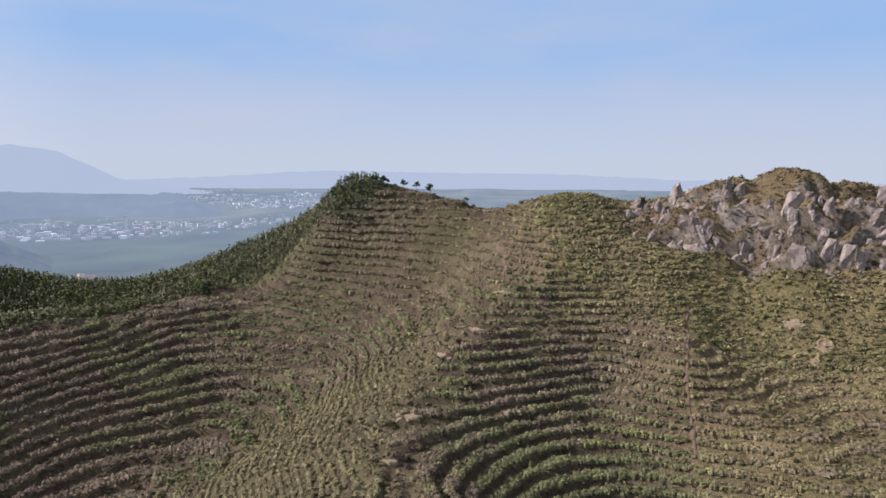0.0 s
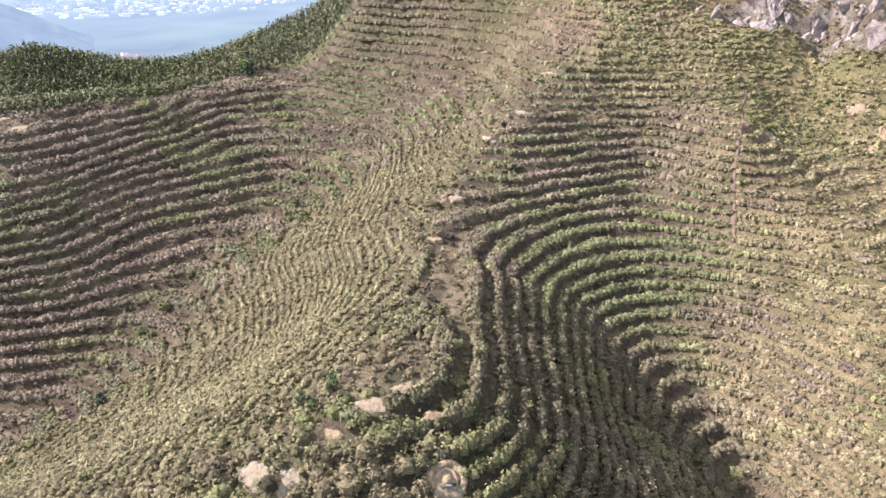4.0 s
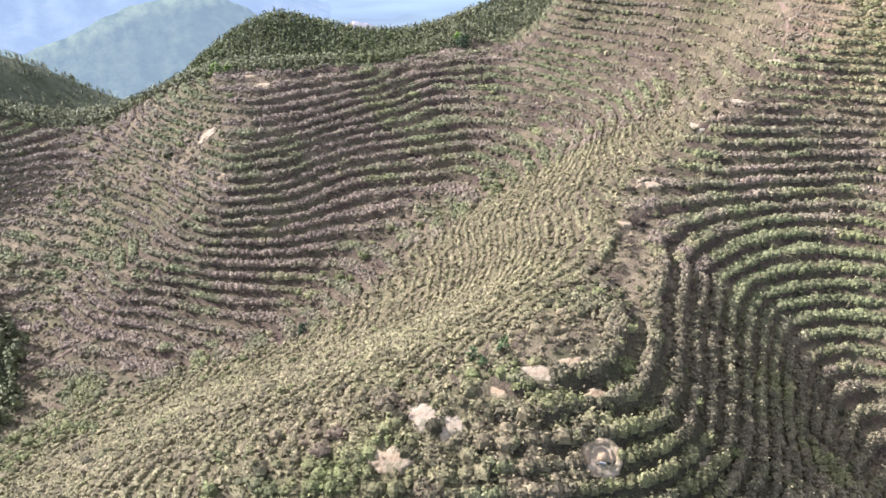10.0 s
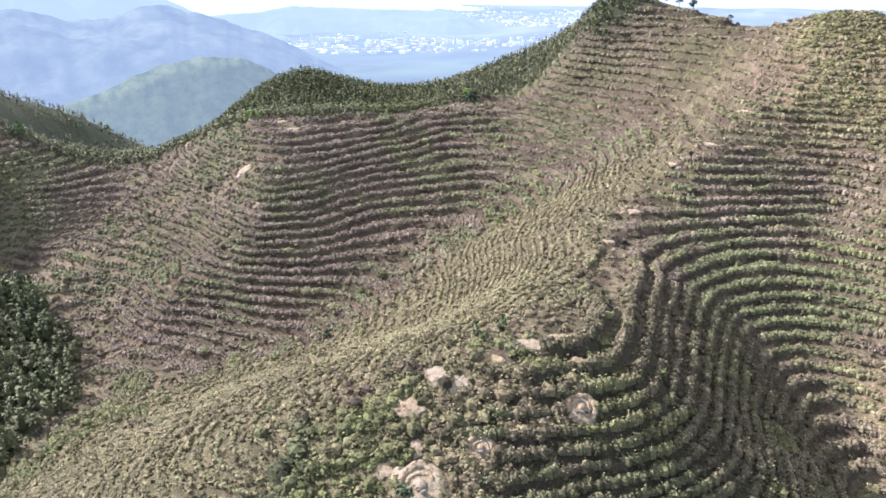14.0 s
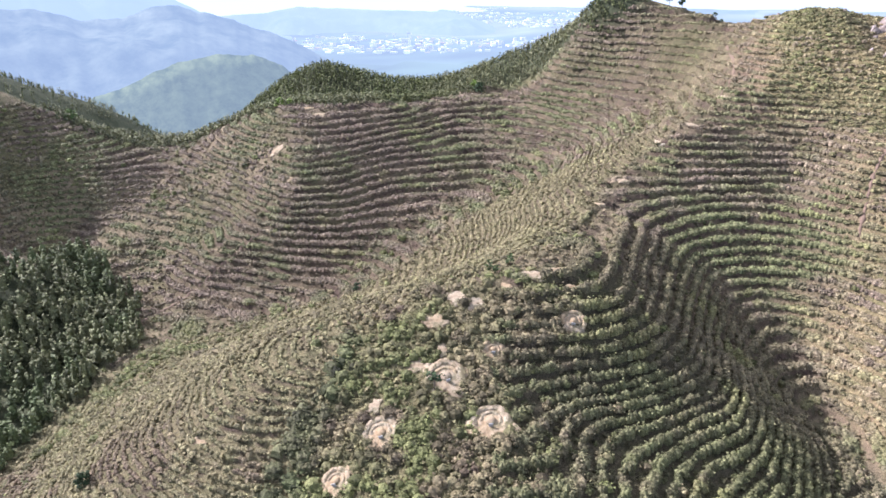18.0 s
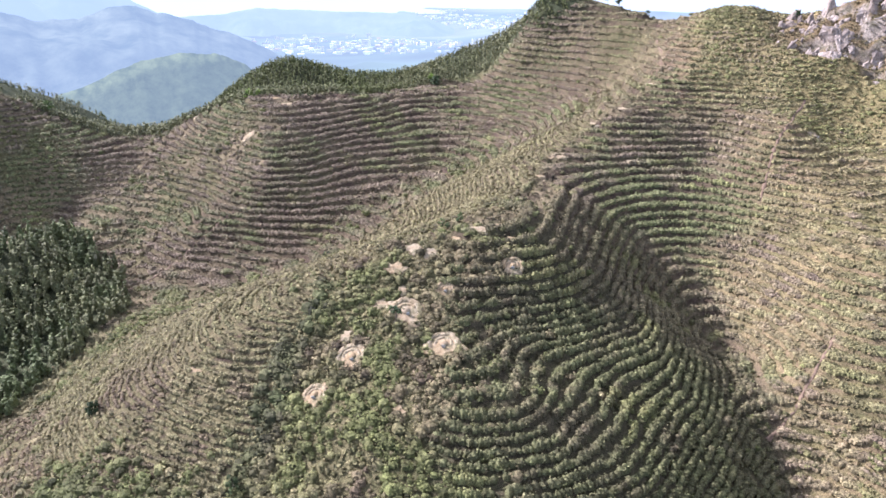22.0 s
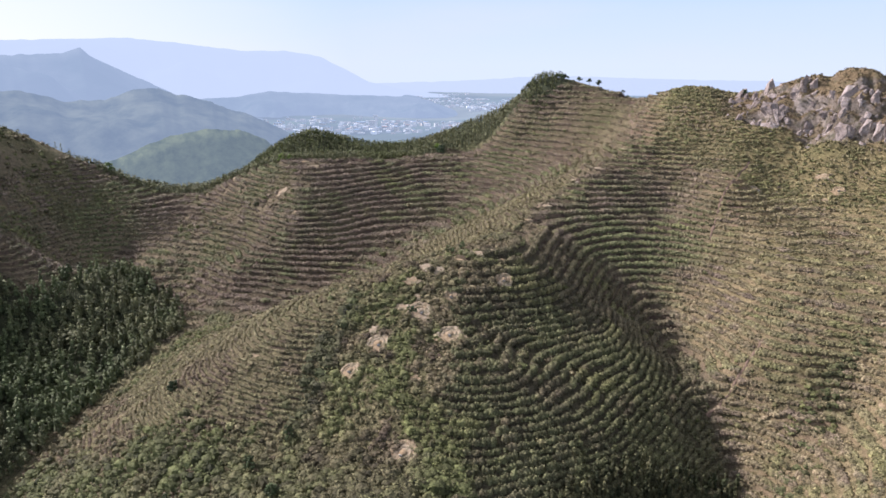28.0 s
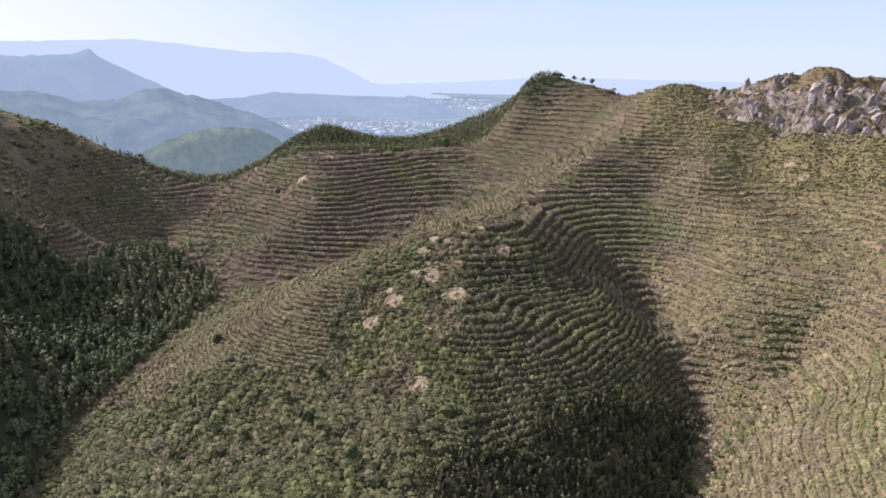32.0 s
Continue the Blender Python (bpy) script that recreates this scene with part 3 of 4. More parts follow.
    d[:, 2] = np.where(d[:, 2] < low, -d[:, 2], d[:, 2])
    r = shell + (1.08 - shell) * rng.random(n * count)
    c = centres[own] + d * r[:, None] * np.stack([radius[own], radius[own], height[own]], -1)
    nrm = 0.8 * d + up * unit(n * count) + (0, 0, 0.75)
    a = np.cross(nrm, unit(n * count))
    a /= np.linalg.norm(a, axis=1, keepdims=True) + 1e-9
    b = np.cross(nrm, a)
    b /= np.linalg.norm(b, axis=1, keepdims=True) + 1e-9
    s = (leaf[own] * (0.65 + 0.7 * rng.random(n * count)))[:, None]
    v = np.stack([c + a * s, c - 0.6 * a * s + 0.8 * b * s, c - 0.5 * a * s - 0.9 * b * s], 1).reshape(-1, 3)
    return v, np.arange(len(v)).reshape(-1, 3), np.repeat(own, 3)


def domes(centres, radius, height, sides=6):
    """The dense inside of a shrub: a low rough cone with a shoulder."""
    n = len(centres)
    a = np.linspace(0, 2 * np.pi, sides, endpoint=False)[None] + rng.random((n, 1)) * 6
    wob = 0.8 + 0.4 * rng.random((n, sides))
    ring = lambda k, h: np.stack([centres[:, :1] + np.cos(a) * wob * k * radius[:, None], centres[:, 1:2] + np.sin(a) * wob * k * radius[:, None], np.broadcast_to(centres[:, 2:] + h * height[:, None], a.shape)], -1)
    v = np.concatenate([ring(1.0, -0.5), ring(0.78, 0.42), centres[:, None] + np.stack([0 * radius, 0 * radius, 0.85 * height], -1)[:, None]], 1)
    k = np.arange(sides)
    j = (k + 1) % sides
    tri = np.concatenate([np.stack([k, j, k + sides], -1), np.stack([j, j + sides, k + sides], -1), np.stack([k + sides, j + sides, np.full(sides, 2 * sides)], -1)])
    f = (tri[None] + (np.arange(n) * (2 * sides + 1))[:, None, None]).reshape(-1, 3)
    return v.reshape(-1, 3), f, np.repeat(np.arange(n), 2 * sides + 1)


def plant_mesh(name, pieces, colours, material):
    """Joins pieces of plants into one mesh, tinted by plant and scaled by piece to paint in shade."""
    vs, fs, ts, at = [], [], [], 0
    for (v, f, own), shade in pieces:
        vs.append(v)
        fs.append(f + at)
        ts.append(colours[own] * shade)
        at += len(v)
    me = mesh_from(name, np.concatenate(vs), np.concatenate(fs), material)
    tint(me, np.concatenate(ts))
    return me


def scatter(n, x0, x1, y0, y1):
    return rng.uniform(x0, x1, n), rng.uniform(y0, y1, n)


def thin(x, y, cell):
    """One plant at most in each cell of a grid."""
    key = np.floor(x / cell).astype(np.int64) * 100003 + np.floor(y / cell).astype(np.int64)
    _, first = np.unique(key, return_index=True)
    return x[first], y[first]


def blend(*pairs):
    return sum(np.asarray(w)[:, None] * c for w, c in pairs)


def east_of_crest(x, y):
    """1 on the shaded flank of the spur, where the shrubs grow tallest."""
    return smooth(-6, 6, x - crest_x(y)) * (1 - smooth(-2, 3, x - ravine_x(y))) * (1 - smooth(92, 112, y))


def plant_colour(x, y):
    n1, n2 = fbm(x, y, 17, 91, 3), fbm(x, y, 5, 95, 3)
    pale, scrub, olive = cover(x, y)
    g = smooth(-0.5, 0.7, n1 + 0.5 * n2)
    c = blend((g * 0.75, LEAF_GREEN), (g * 0.25, LEAF_GREY), ((1 - g) * 0.75, LEAF_BROWN), ((1 - g) * 0.25, LEAF_GREY))
    # darker plants of the flank; part of its shade is in these scaled colours
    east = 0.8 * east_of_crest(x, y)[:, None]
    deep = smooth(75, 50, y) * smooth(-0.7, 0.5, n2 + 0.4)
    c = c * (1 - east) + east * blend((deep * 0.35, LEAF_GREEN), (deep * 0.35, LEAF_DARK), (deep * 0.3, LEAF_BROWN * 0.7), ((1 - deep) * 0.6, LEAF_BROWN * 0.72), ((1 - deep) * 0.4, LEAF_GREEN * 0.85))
    o = (olive * smooth(-0.9, 0.4, n2 + 0.3))[:, None]
    c = c * (1 - 0.75 * o) + LEAF_OLIVE * 0.75 * o
    p = pale[:, None]
    c = c * (1 - 0.85 * p) + LEAF_PALE * 0.85 * p
    heather = (0.6 * smooth(0.0, 0.4, fbm(x, y, 9, 97, 3)) * smooth(-28, -36, x) * smooth(30, 16, y))[:, None]
    c = c * (1 - heather) + LEAF_PURPLE * heather
    lime = smooth(0.45, 0.8, fbm(x, y, 8, 99, 2))[:, None] * (1 - p)
    c = c * (1 - 0.5 * lime) + LEAF_LIME * 0.5 * lime
    return c * (0.8 + 0.4 * rng.random((len(x), 1)))


def rows_of_shrubs(count, x0, x1, y0, y1, cell, tight=0.0):
    """Shrubs on the treads of the terraces, gathered along their length."""
    x, y = scatter(count, x0, x1, y0, y1)
    open_slope = smooth(0, 5, x - ravine_x(y)) * (1 - smooth(105, 125, y)) * (x < 98)
    grassy = cover(x, y)[0]
    phase = (0.90 - 0.04 * open_slope + 0.04 * grassy) + (0.46 - tight + 0.06 * open_slope - 0.24 * grassy - 0.2 * east_of_crest(x, y)) * rng.random(len(x))
    for _ in range(3):
        z = base(x, y)
        gx, gy = (base(x + 0.5, y) - z) * 2, (base(x, y + 0.5) - z) * 2
        g2 = gx * gx + gy * gy + 0.02
        k, n = rows_at(x, y, z)
        want = np.floor(k) + phase - k
        want = np.where(want > 0.5, want - 1, want) * STEP / n
        move = np.clip(want / g2, -4, 4)
        x, y = x + gx * move * 0.9, y + gy * move * 0.9
    z = base(x, y)
    k, _ = rows_at(x, y, z)
    f = k - np.floor(k)
    ok = (np.abs((f - phase + 0.5) % 1.0 - 0.5) < 0.12) & (g2 > 0.015) & (rng.random(len(x)) < clear(x, y)) & (rng.random(len(x)) < terraced(x, y) * 1.25)
    ok &= (fbm(x, y, 6, 121, 2) > -0.85) & (rng.random(len(x)) > 0.75 * east_of_crest(x, y) * smooth(85, 60, y) * smooth(-0.3, 0.5, fbm(x, y, 4.5, 123, 3)))
    return thin(x[ok], y[ok], cell)


def low_shrubs(x, y, leaf, count):
    """Small leafy shrubs that grow together into hedges; corners, tints and triangles."""
    pale_w, scrub_w, olive_w = cover(x, y)
    east = east_of_crest(x, y)
    clump = smooth(-0.7, 0.9, vnoise(x, y, 1.7, 133) + 0.6 * vnoise(x, y, 5, 135))
    tall = (0.30 + 0.40 * clump + 0.35 * rng.random(len(x)) ** 2) * (1 + 0.45 * east) * (1 - 0.4 * pale_w) * (1 - 0.25 * olive_w)
    wide = (0.40 + 0.24 * rng.random(len(x)) + 0.12 * clump + 0.08 * east * rng.random(len(x))) * (1 - 0.3 * pale_w)
    centre = np.stack([x, y, land(x, y) + 0.25 * tall], -1)
    lf = np.full(len(x), leaf) * (0.8 + 0.4 * rng.random(len(x))) * (1 + 0.15 * east) * (1 - 0.28 * pale_w)
    # domes tinted darker than the leaves: the shrub's inner shade is in the colour
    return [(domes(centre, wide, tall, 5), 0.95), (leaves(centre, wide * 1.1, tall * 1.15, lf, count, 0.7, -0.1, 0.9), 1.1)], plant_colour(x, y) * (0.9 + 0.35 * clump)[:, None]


rx, ry = rows_of_shrubs(330000, -120, 112, -45, 125, 0.6)
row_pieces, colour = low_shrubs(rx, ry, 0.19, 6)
far_x, far_y = rows_of_shrubs(400000, -215, 125, 60, 256, 0.70, 0.03)
ok = (far_y > 125) | (far_x < -120)
far_pieces, far_colour = low_shrubs(far_x[ok], far_y[ok], 0.26, 4)
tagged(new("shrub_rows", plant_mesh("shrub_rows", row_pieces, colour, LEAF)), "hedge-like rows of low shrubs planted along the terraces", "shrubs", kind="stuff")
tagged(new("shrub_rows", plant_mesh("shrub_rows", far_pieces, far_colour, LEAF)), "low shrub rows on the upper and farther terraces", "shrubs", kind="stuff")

# taller single bushes among the rows
bx, by = scatter(30000, -180, 110, -40, 235)
ok = rng.random(len(bx)) < (0.16 + 0.9 * east_of_crest(bx, by) * smooth(80, 60, by)) * terraced(bx, by) * clear(bx, by) * smooth(-0.2, 0.5, fbm(bx, by, 10, 137, 3)) * (1 - 0.8 * cover(bx, by)[0])
bx, by = thin(bx[ok], by[ok], 1.0)
size = 0.45 + 0.45 * rng.random(len(bx)) ** 2
centre = np.stack([bx, by, land(bx, by) + 0.4 * size], -1)
colour = plant_colour(bx, by) * 0.45 + 0.4 * blend((rng.random(len(bx)), LEAF_GREEN), (0.6 * rng.random(len(bx)), LEAF_LIME))
# inner shade of the bushes painted by a darker dome
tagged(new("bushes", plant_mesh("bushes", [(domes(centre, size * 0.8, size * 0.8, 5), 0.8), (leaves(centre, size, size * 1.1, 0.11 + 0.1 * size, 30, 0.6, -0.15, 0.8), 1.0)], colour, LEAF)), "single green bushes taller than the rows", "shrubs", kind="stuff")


def scrub():
    """Loose scrub on the knoll, in the gullies, and here and there between the rows."""
    x, y = (np.concatenate(p) for p in zip(scatter(34000, -310, 125, -60, 235), scatter(30000, -105, 8, -40, 62), scatter(15000, 24, 130, 140, 225), scatter(5000, 44, 92, 0, 85)))
    east_gully = 1 - smooth(2, 7, np.abs(x - np.interp(y, [-60, 5, 25, 47, 70, 77, 110], [45, 50, 61, 68, 78, 85, 100])))
    gully = 1 - smooth(4, 14, np.abs(x - np.interp(y, [-60, 22, 55, 80, 93, 108, 150, 180], [-105, -112, -104, -86, -67, -58, -45, -33])))
    foot = smooth(9, -4, y + 3 * vnoise(x, y, 9, 147)) * smooth(-104, -94, x) * (x < crest_x(y) + 14)
    spread = (0.10 + 0.55 * smooth(-98, -112, x) * smooth(0.12, -0.12, fbm(x, y, 34, 47, 3) + 0.1)) * smooth(-0.2, 0.5, fbm(x, y, 12, 141, 3))
    cragside = np.maximum(1.0 * crag(x, y), 0.75 * smooth(-4, 6, y - np.interp(x, [22, 40, 60, 110], [176, 166, 150, 140])) * smooth(22, 34, x))
    west = 0.8 * smooth(-180, -195, x)
    crest = 0.75 * (1 - smooth(7, 11, np.abs(x - crest_x(y) - 2))) * smooth(46, 54, y) * (1 - smooth(80, 96, y))
    w = np.maximum.reduce([west, crest, 0.9 * knoll(x, y), 0.85 * east_gully * (y < 82), 0.5 * gully, 0.9 * foot, spread, cragside])
    w = w * (0.35 + 0.65 * smooth(-0.45, 0.2, fbm(x, y, 6, 143, 3)))
    ok = rng.random(len(x)) < w * (1 - forest(x, y)) * clear(x, y)
    return thin(x[ok], y[ok], 0.78)


sx, sy = scrub()
size = 0.40 + 1.05 * rng.random(len(sx)) ** 2.2
band = (1 - smooth(2, 6, np.abs(sx + 38 + 0.15 * (sy - 20)))) * smooth(2, 10, sy) * (1 - smooth(40, 48, sy))
ditch = (1 - smooth(1.5, 4.5, np.abs(sx - np.interp(sy, [-60, 5, 25, 47, 70, 77, 110], [45, 50, 61, 68, 78, 85, 100])))) * smooth(5, 20, sy) * (1 - smooth(78, 86, sy))
band = np.maximum(band, ditch)
size *= 1 + 0.3 * band + 0.45 * smooth(6, -6, sy) * (sx < 10)
g = smooth(-0.6, 0.5, fbm(sx, sy, 9, 151, 3))
colour = blend((g * 0.55, LEAF_GREEN), (g * 0.4, LEAF_LIME), (g * 0.05, LEAF_DARK), ((1 - g) * 0.6, LEAF_OLIVE), ((1 - g) * 0.3, LEAF_BROWN), ((1 - g) * 0.1, LEAF_DARK))
slope_w = (0.8 * cover(sx, sy)[2])[:, None]
colour = colour * (1 - slope_w) + slope_w * (LEAF_GREEN * 0.5 + LEAF_LIME * 0.4 + LEAF_OLIVE * 0.3)
rust = (0.6 * smooth(0.25, 0.5, fbm(sx, sy, 7, 157, 2)) * knoll(sx, sy))[:, None]
colour = colour * (1 - rust) + LEAF_PURPLE * rust
on_crag = crag(sx, sy)[:, None]
colour = colour * (1 - 0.7 * on_crag) + LEAF_BROWN * 0.8 * 0.7 * on_crag
# dark leaves of the ditch; along the knoll's edge they also paint its shadow
colour = colour * (1 - 0.7 * band[:, None]) + LEAF_DARK * 0.7 * band[:, None]
lush = (0.55 * smooth(8, -4, sy) * (sx < 12))[:, None]
colour = colour * (1 - lush) + (LEAF_GREEN * 0.65 + LEAF_DARK * 0.35) * lush
colour *= 0.7 + 0.6 * rng.random((len(sx), 1))
colour *= np.where(rng.random((len(sx), 1)) < 0.16, 0.55, 1.0)
size *= (1 - 0.4 * on_crag[:, 0]) * (1 - 0.25 * slope_w[:, 0])
tall = size * (0.75 + 0.5 * rng.random(len(sx))) * (1 - 0.65 * slope_w[:, 0])
centre = np.stack([sx, sy, land(sx, sy) + 0.3 * tall], -1)
# the scrub's inside is coloured darker to stand for its shade
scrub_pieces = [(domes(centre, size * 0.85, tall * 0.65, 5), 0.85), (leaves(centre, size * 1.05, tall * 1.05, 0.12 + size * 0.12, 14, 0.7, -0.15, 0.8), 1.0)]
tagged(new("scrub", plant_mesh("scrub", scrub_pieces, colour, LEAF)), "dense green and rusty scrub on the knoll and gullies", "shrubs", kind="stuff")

# grass tufts between the rows
tx, ty = scatter(56000, -195, 122, -30, 245)
ok = rng.random(len(tx)) < (1 - forest(tx, ty)) * clear(tx, ty)
tx, ty = tx[ok], ty[ok]
pale_w = cover(tx, ty)[0]
size = (0.20 + 0.22 * rng.random(len(tx))) * (1 + 0.2 * pale_w)
centre = np.stack([tx, ty, land(tx, ty) + 0.08], -1)
colour = 0.55 * ground_colour(tx, ty) + 0.45 * plant_colour(tx, ty)
tagged(new("grass", plant_mesh("grass", [(leaves(centre, size * 1.6, size * 1.4, size, 4, 0.3, 0.05, 0.9), 1.05)], colour, GRASS)), "dry grass tufts over the hillside", "grass", kind="stuff")


def crowns(x, y, high, wide, count, leaf, colour, name, label, sink=0.0, core=True):
    """A wood: slender trunks and leafy crowns."""
    z = land(x, y) - sink
    n = len(x)
    pieces = []
    if core:
        # darkened core, so the crown's inner shade is in its tint
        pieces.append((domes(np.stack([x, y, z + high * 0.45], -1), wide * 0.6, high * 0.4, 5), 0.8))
    # upper tufts get a lighter tint, light from above put into the colour
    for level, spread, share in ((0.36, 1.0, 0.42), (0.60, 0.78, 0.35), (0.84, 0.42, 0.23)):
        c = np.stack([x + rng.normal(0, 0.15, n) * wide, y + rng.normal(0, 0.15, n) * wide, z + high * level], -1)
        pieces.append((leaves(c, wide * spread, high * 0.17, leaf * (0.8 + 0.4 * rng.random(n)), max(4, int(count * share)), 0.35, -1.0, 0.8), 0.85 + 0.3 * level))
    a = np.array([0, 2.09, 4.19])[None]
    r = (0.018 * high)[:, None]
    foot = np.stack([x[:, None] + np.cos(a) * r, y[:, None] + np.sin(a) * r, np.broadcast_to((z - 0.4)[:, None], (n, 3))], -1)
    tip = np.stack([x, y, z + high * 0.92], -1)[:, None]
    v = np.concatenate([foot, tip], 1).reshape(-1, 3)
    f = (np.array([[0, 1, 3], [1, 2, 3], [2, 0, 3]])[None] + (np.arange(n) * 4)[:, None, None]).reshape(-1, 3)
    pieces.append(((v, f, np.repeat(np.arange(n), 4)), 1.3))
    return tagged(new(name, plant_mesh(name, pieces, colour, TREE_LEAF)), label, "trees", kind="stuff")


# the wood behind the crest and on the shoulder of the summit
wx, wy = (np.concatenate(p) for p in zip(scatter(42000, -215, -24, 118, 300), scatter(9000, -430, -24, 110, 420)))
ok = (rng.random(len(wx)) < forest(wx, wy) * (1 - 0.6 * smooth(300, 420, np.hypot(wx + 100, wy - 150))) * (0.75 + 0.4 * fbm(wx, wy, 25, 161, 2))) & (wy > 100) & (wy < 284)
wx, wy = thin(wx[ok], wy[ok], 1.45)
edge = forest(wx, wy) * (1 - 0.45 * smooth(-44, -30, wx) * smooth(228, 236, wy))
high = (2.6 + 2.0 * rng.random(len(wx))) * (0.65 + 0.35 * edge)
tone = smooth(-0.6, 0.6, fbm(wx, wy, 30, 165, 3))
colour = blend((tone * 0.6, LEAF_GREEN * 1.25), (tone * 0.4, LEAF_GREY * 1.1), (1 - tone, LEAF_GREEN * 0.95)) * (0.75 + 0.5 * rng.random((len(wx), 1)))
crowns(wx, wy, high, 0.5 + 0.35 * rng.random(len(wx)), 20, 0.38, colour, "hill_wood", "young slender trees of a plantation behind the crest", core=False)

# the darker wood in the west valley
vx, vy = scatter(9000, -232, -80, -60, 112)
ok = rng.random(len(vx)) < forest(vx, vy) * (0.7 + 0.5 * fbm(vx, vy, 18, 171, 2))
vx, vy = thin(vx[ok], vy[ok], 2.2)
high = 3.6 + 4.2 * rng.random(len(vx)) ** 1.5
tone = smooth(-0.5, 0.6, fbm(vx, vy, 16, 175, 3))
colour = blend((tone * 0.7, LEAF_GREEN * 1.1), (tone * 0.3, LEAF_GREY), (1 - tone, LEAF_DARK * 1.6)) * (0.7 + 0.5 * rng.random((len(vx), 1)))
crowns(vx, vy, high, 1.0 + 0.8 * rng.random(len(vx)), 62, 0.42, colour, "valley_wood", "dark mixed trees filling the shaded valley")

# young conifers at the foot of the spur
px, py = scatter(6000, 4, 58, -75, 40)
ok = rng.random(len(px)) < smooth(3, -3, py - np.interp(px, [4, 14, 28, 40, 50, 56], [-14, -8, 16, 27, 35, 36]) + 3 * vnoise(px, py, 9, 181)) * (px < ravine_x(py) + 1)
px, py = thin(px[ok], py[ok], 1.3)
high = 2.8 + 2.0 * rng.random(len(px))
colour = blend((0.6 + 0 * px, LEAF_DARK * 0.9), (0.3 * rng.random(len(px)), LEAF_OLIVE)) * (0.7 + 0.6 * rng.random((len(px), 1)))
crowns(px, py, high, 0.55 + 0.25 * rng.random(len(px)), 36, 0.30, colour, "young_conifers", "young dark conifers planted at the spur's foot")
# ---- things that stand alone ----
def part(name, me, parent, label=""):
    ob = new(name, me)
    ob.parent = parent
    if label:
        ob["label"] = label
    return ob


def at_ground(x, y, sink=0.0):
    return float(land(np.array([x]), np.array([y]))[0]) - sink


def slope_turn(x, y):
    """The turn that lays a thing's z on the slope's normal and its -y downhill."""
    z = base(np.array([x - 2, x + 2, x, x]), np.array([y, y, y - 2, y + 2]))
    n = Vector((-(z[1] - z[0]) / 4, -(z[3] - z[2]) / 4, 1)).normalized()
    down = Vector((n.x, n.y, 0))
    down = (down if down.length > 0.05 else Vector((0, -1, 0))).normalized()
    yy = -(down - n * down.dot(n)).normalized()
    xx = yy.cross(n)
    return Matrix((xx, yy, n)).transposed().to_4x4()


def thing(name, x, y, label, category, group="", turn=None, sink=0.0):
    ob = new(name)
    ob.matrix_world = Matrix.Translation((x, y, at_ground(x, y, sink))) @ (turn or Matrix())
    return tagged(ob, label, category, group)


def bm_mesh(name, bm, material, smooth_faces=False):
    me = bpy.data.meshes.new(name)
    bm.to_mesh(me)
    bm.free()
    me.materials.append(material)
    if smooth_faces:
        me.polygons.foreach_set("use_smooth", np.ones(len(me.polygons), bool))
    return me


# bare earth patches and round earth graves ---------------------------------
def patch_mesh(rx, ry, seed, dome=0.25):
    """A low uneven apron of bare earth with a ragged edge."""
    r = random.Random(seed)
    bm = bmesh.new()
    rings, sides = 6, 30
    off = r.random() * 50
    loops = []
    for i in range(1, rings + 1):
        k = i / rings
        loop = []
        for s in range(sides):
            a = 2 * math.pi * s / sides
            rag = 1 + (0.7 * noise.noise((math.cos(a) * 1.3 + off, math.sin(a) * 1.3, seed)) + 0.5 * noise.noise((math.cos(a) * 4 + off, math.sin(a) * 4, seed))) * k
            px, py = rx * k * rag * math.cos(a), ry * k * rag * math.sin(a)
            z = dome * (1 - k * k) + 0.15 + 0.10 * noise.noise((px * 0.9 + off, py * 0.9, 3)) - (0.75 if i == rings else 0)
            loop.append(bm.verts.new((px, py, z)))
        loops.append(loop)
    top = bm.verts.new((0, 0, dome + 0.15))
    for s in range(sides):
        t = (s + 1) % sides
        bm.faces.new((top, loops[0][s], loops[0][t]))
        for a, b in zip(loops, loops[1:]):
            bm.faces.new((a[s], b[s], b[t], a[t]))
    return bm_mesh("earth_patch", bm, EARTH, True)


def ring_mesh(radius, width, high, start, end, seed):
    """A rounded bank of earth in an arc, from start to end in degrees."""
    bm = bmesh.new()
    steps, prof = 34, 7
    rows = []
    for i in range(steps + 1):
        a = radians(start + (end - start) * i / steps)
        taper = min(1.0, 4.0 * min(i, steps - i) / steps + 0.25)
        row = []
        for j in range(prof):
            t = -1 + 2 * j / (prof - 1)
            rr = (radius + t * width * 0.5) * (1 + 0.13 * noise.noise((math.cos(a) * 1.2 + seed, math.sin(a) * 1.2, 2)))
            n = 0.22 * noise.noise((rr * math.cos(a) * 1.5 + seed, rr * math.sin(a) * 1.5, seed))
            row.append(bm.verts.new((rr * math.cos(a), rr * math.sin(a), (high * (1 - t * t) * taper) + n - (0.35 if j in (0, prof - 1) else -0.15))))
        rows.append(row)
    for a, b in zip(rows, rows[1:]):
        for j in range(prof - 1):
            bm.faces.new((a[j], b[j], b[j + 1], a[j + 1]))
    return bm_mesh("bank", bm, EARTH, True)


def mound_mesh(radius, high, seed):
    bm = bmesh.new()
    bmesh.ops.create_uvsphere(bm, u_segments=18, v_segments=9, radius=1)
    for v in bm.verts:
        n = 1 + 0.14 * noise.noise(v.co * 2.1 + Vector((seed, 0, 0)))
        v.co = Vector((v.co.x * radius * n, v.co.y * radius * n, max(v.co.z, -0.3) * high * n + 0.2))
    return bm_mesh("mound", bm, EARTH, True)


def slab_mesh(w, d, h):
    bm = bmesh.new()
    bmesh.ops.create_cube(bm, size=1, matrix=Matrix.Diagonal((w, d, h, 1)))
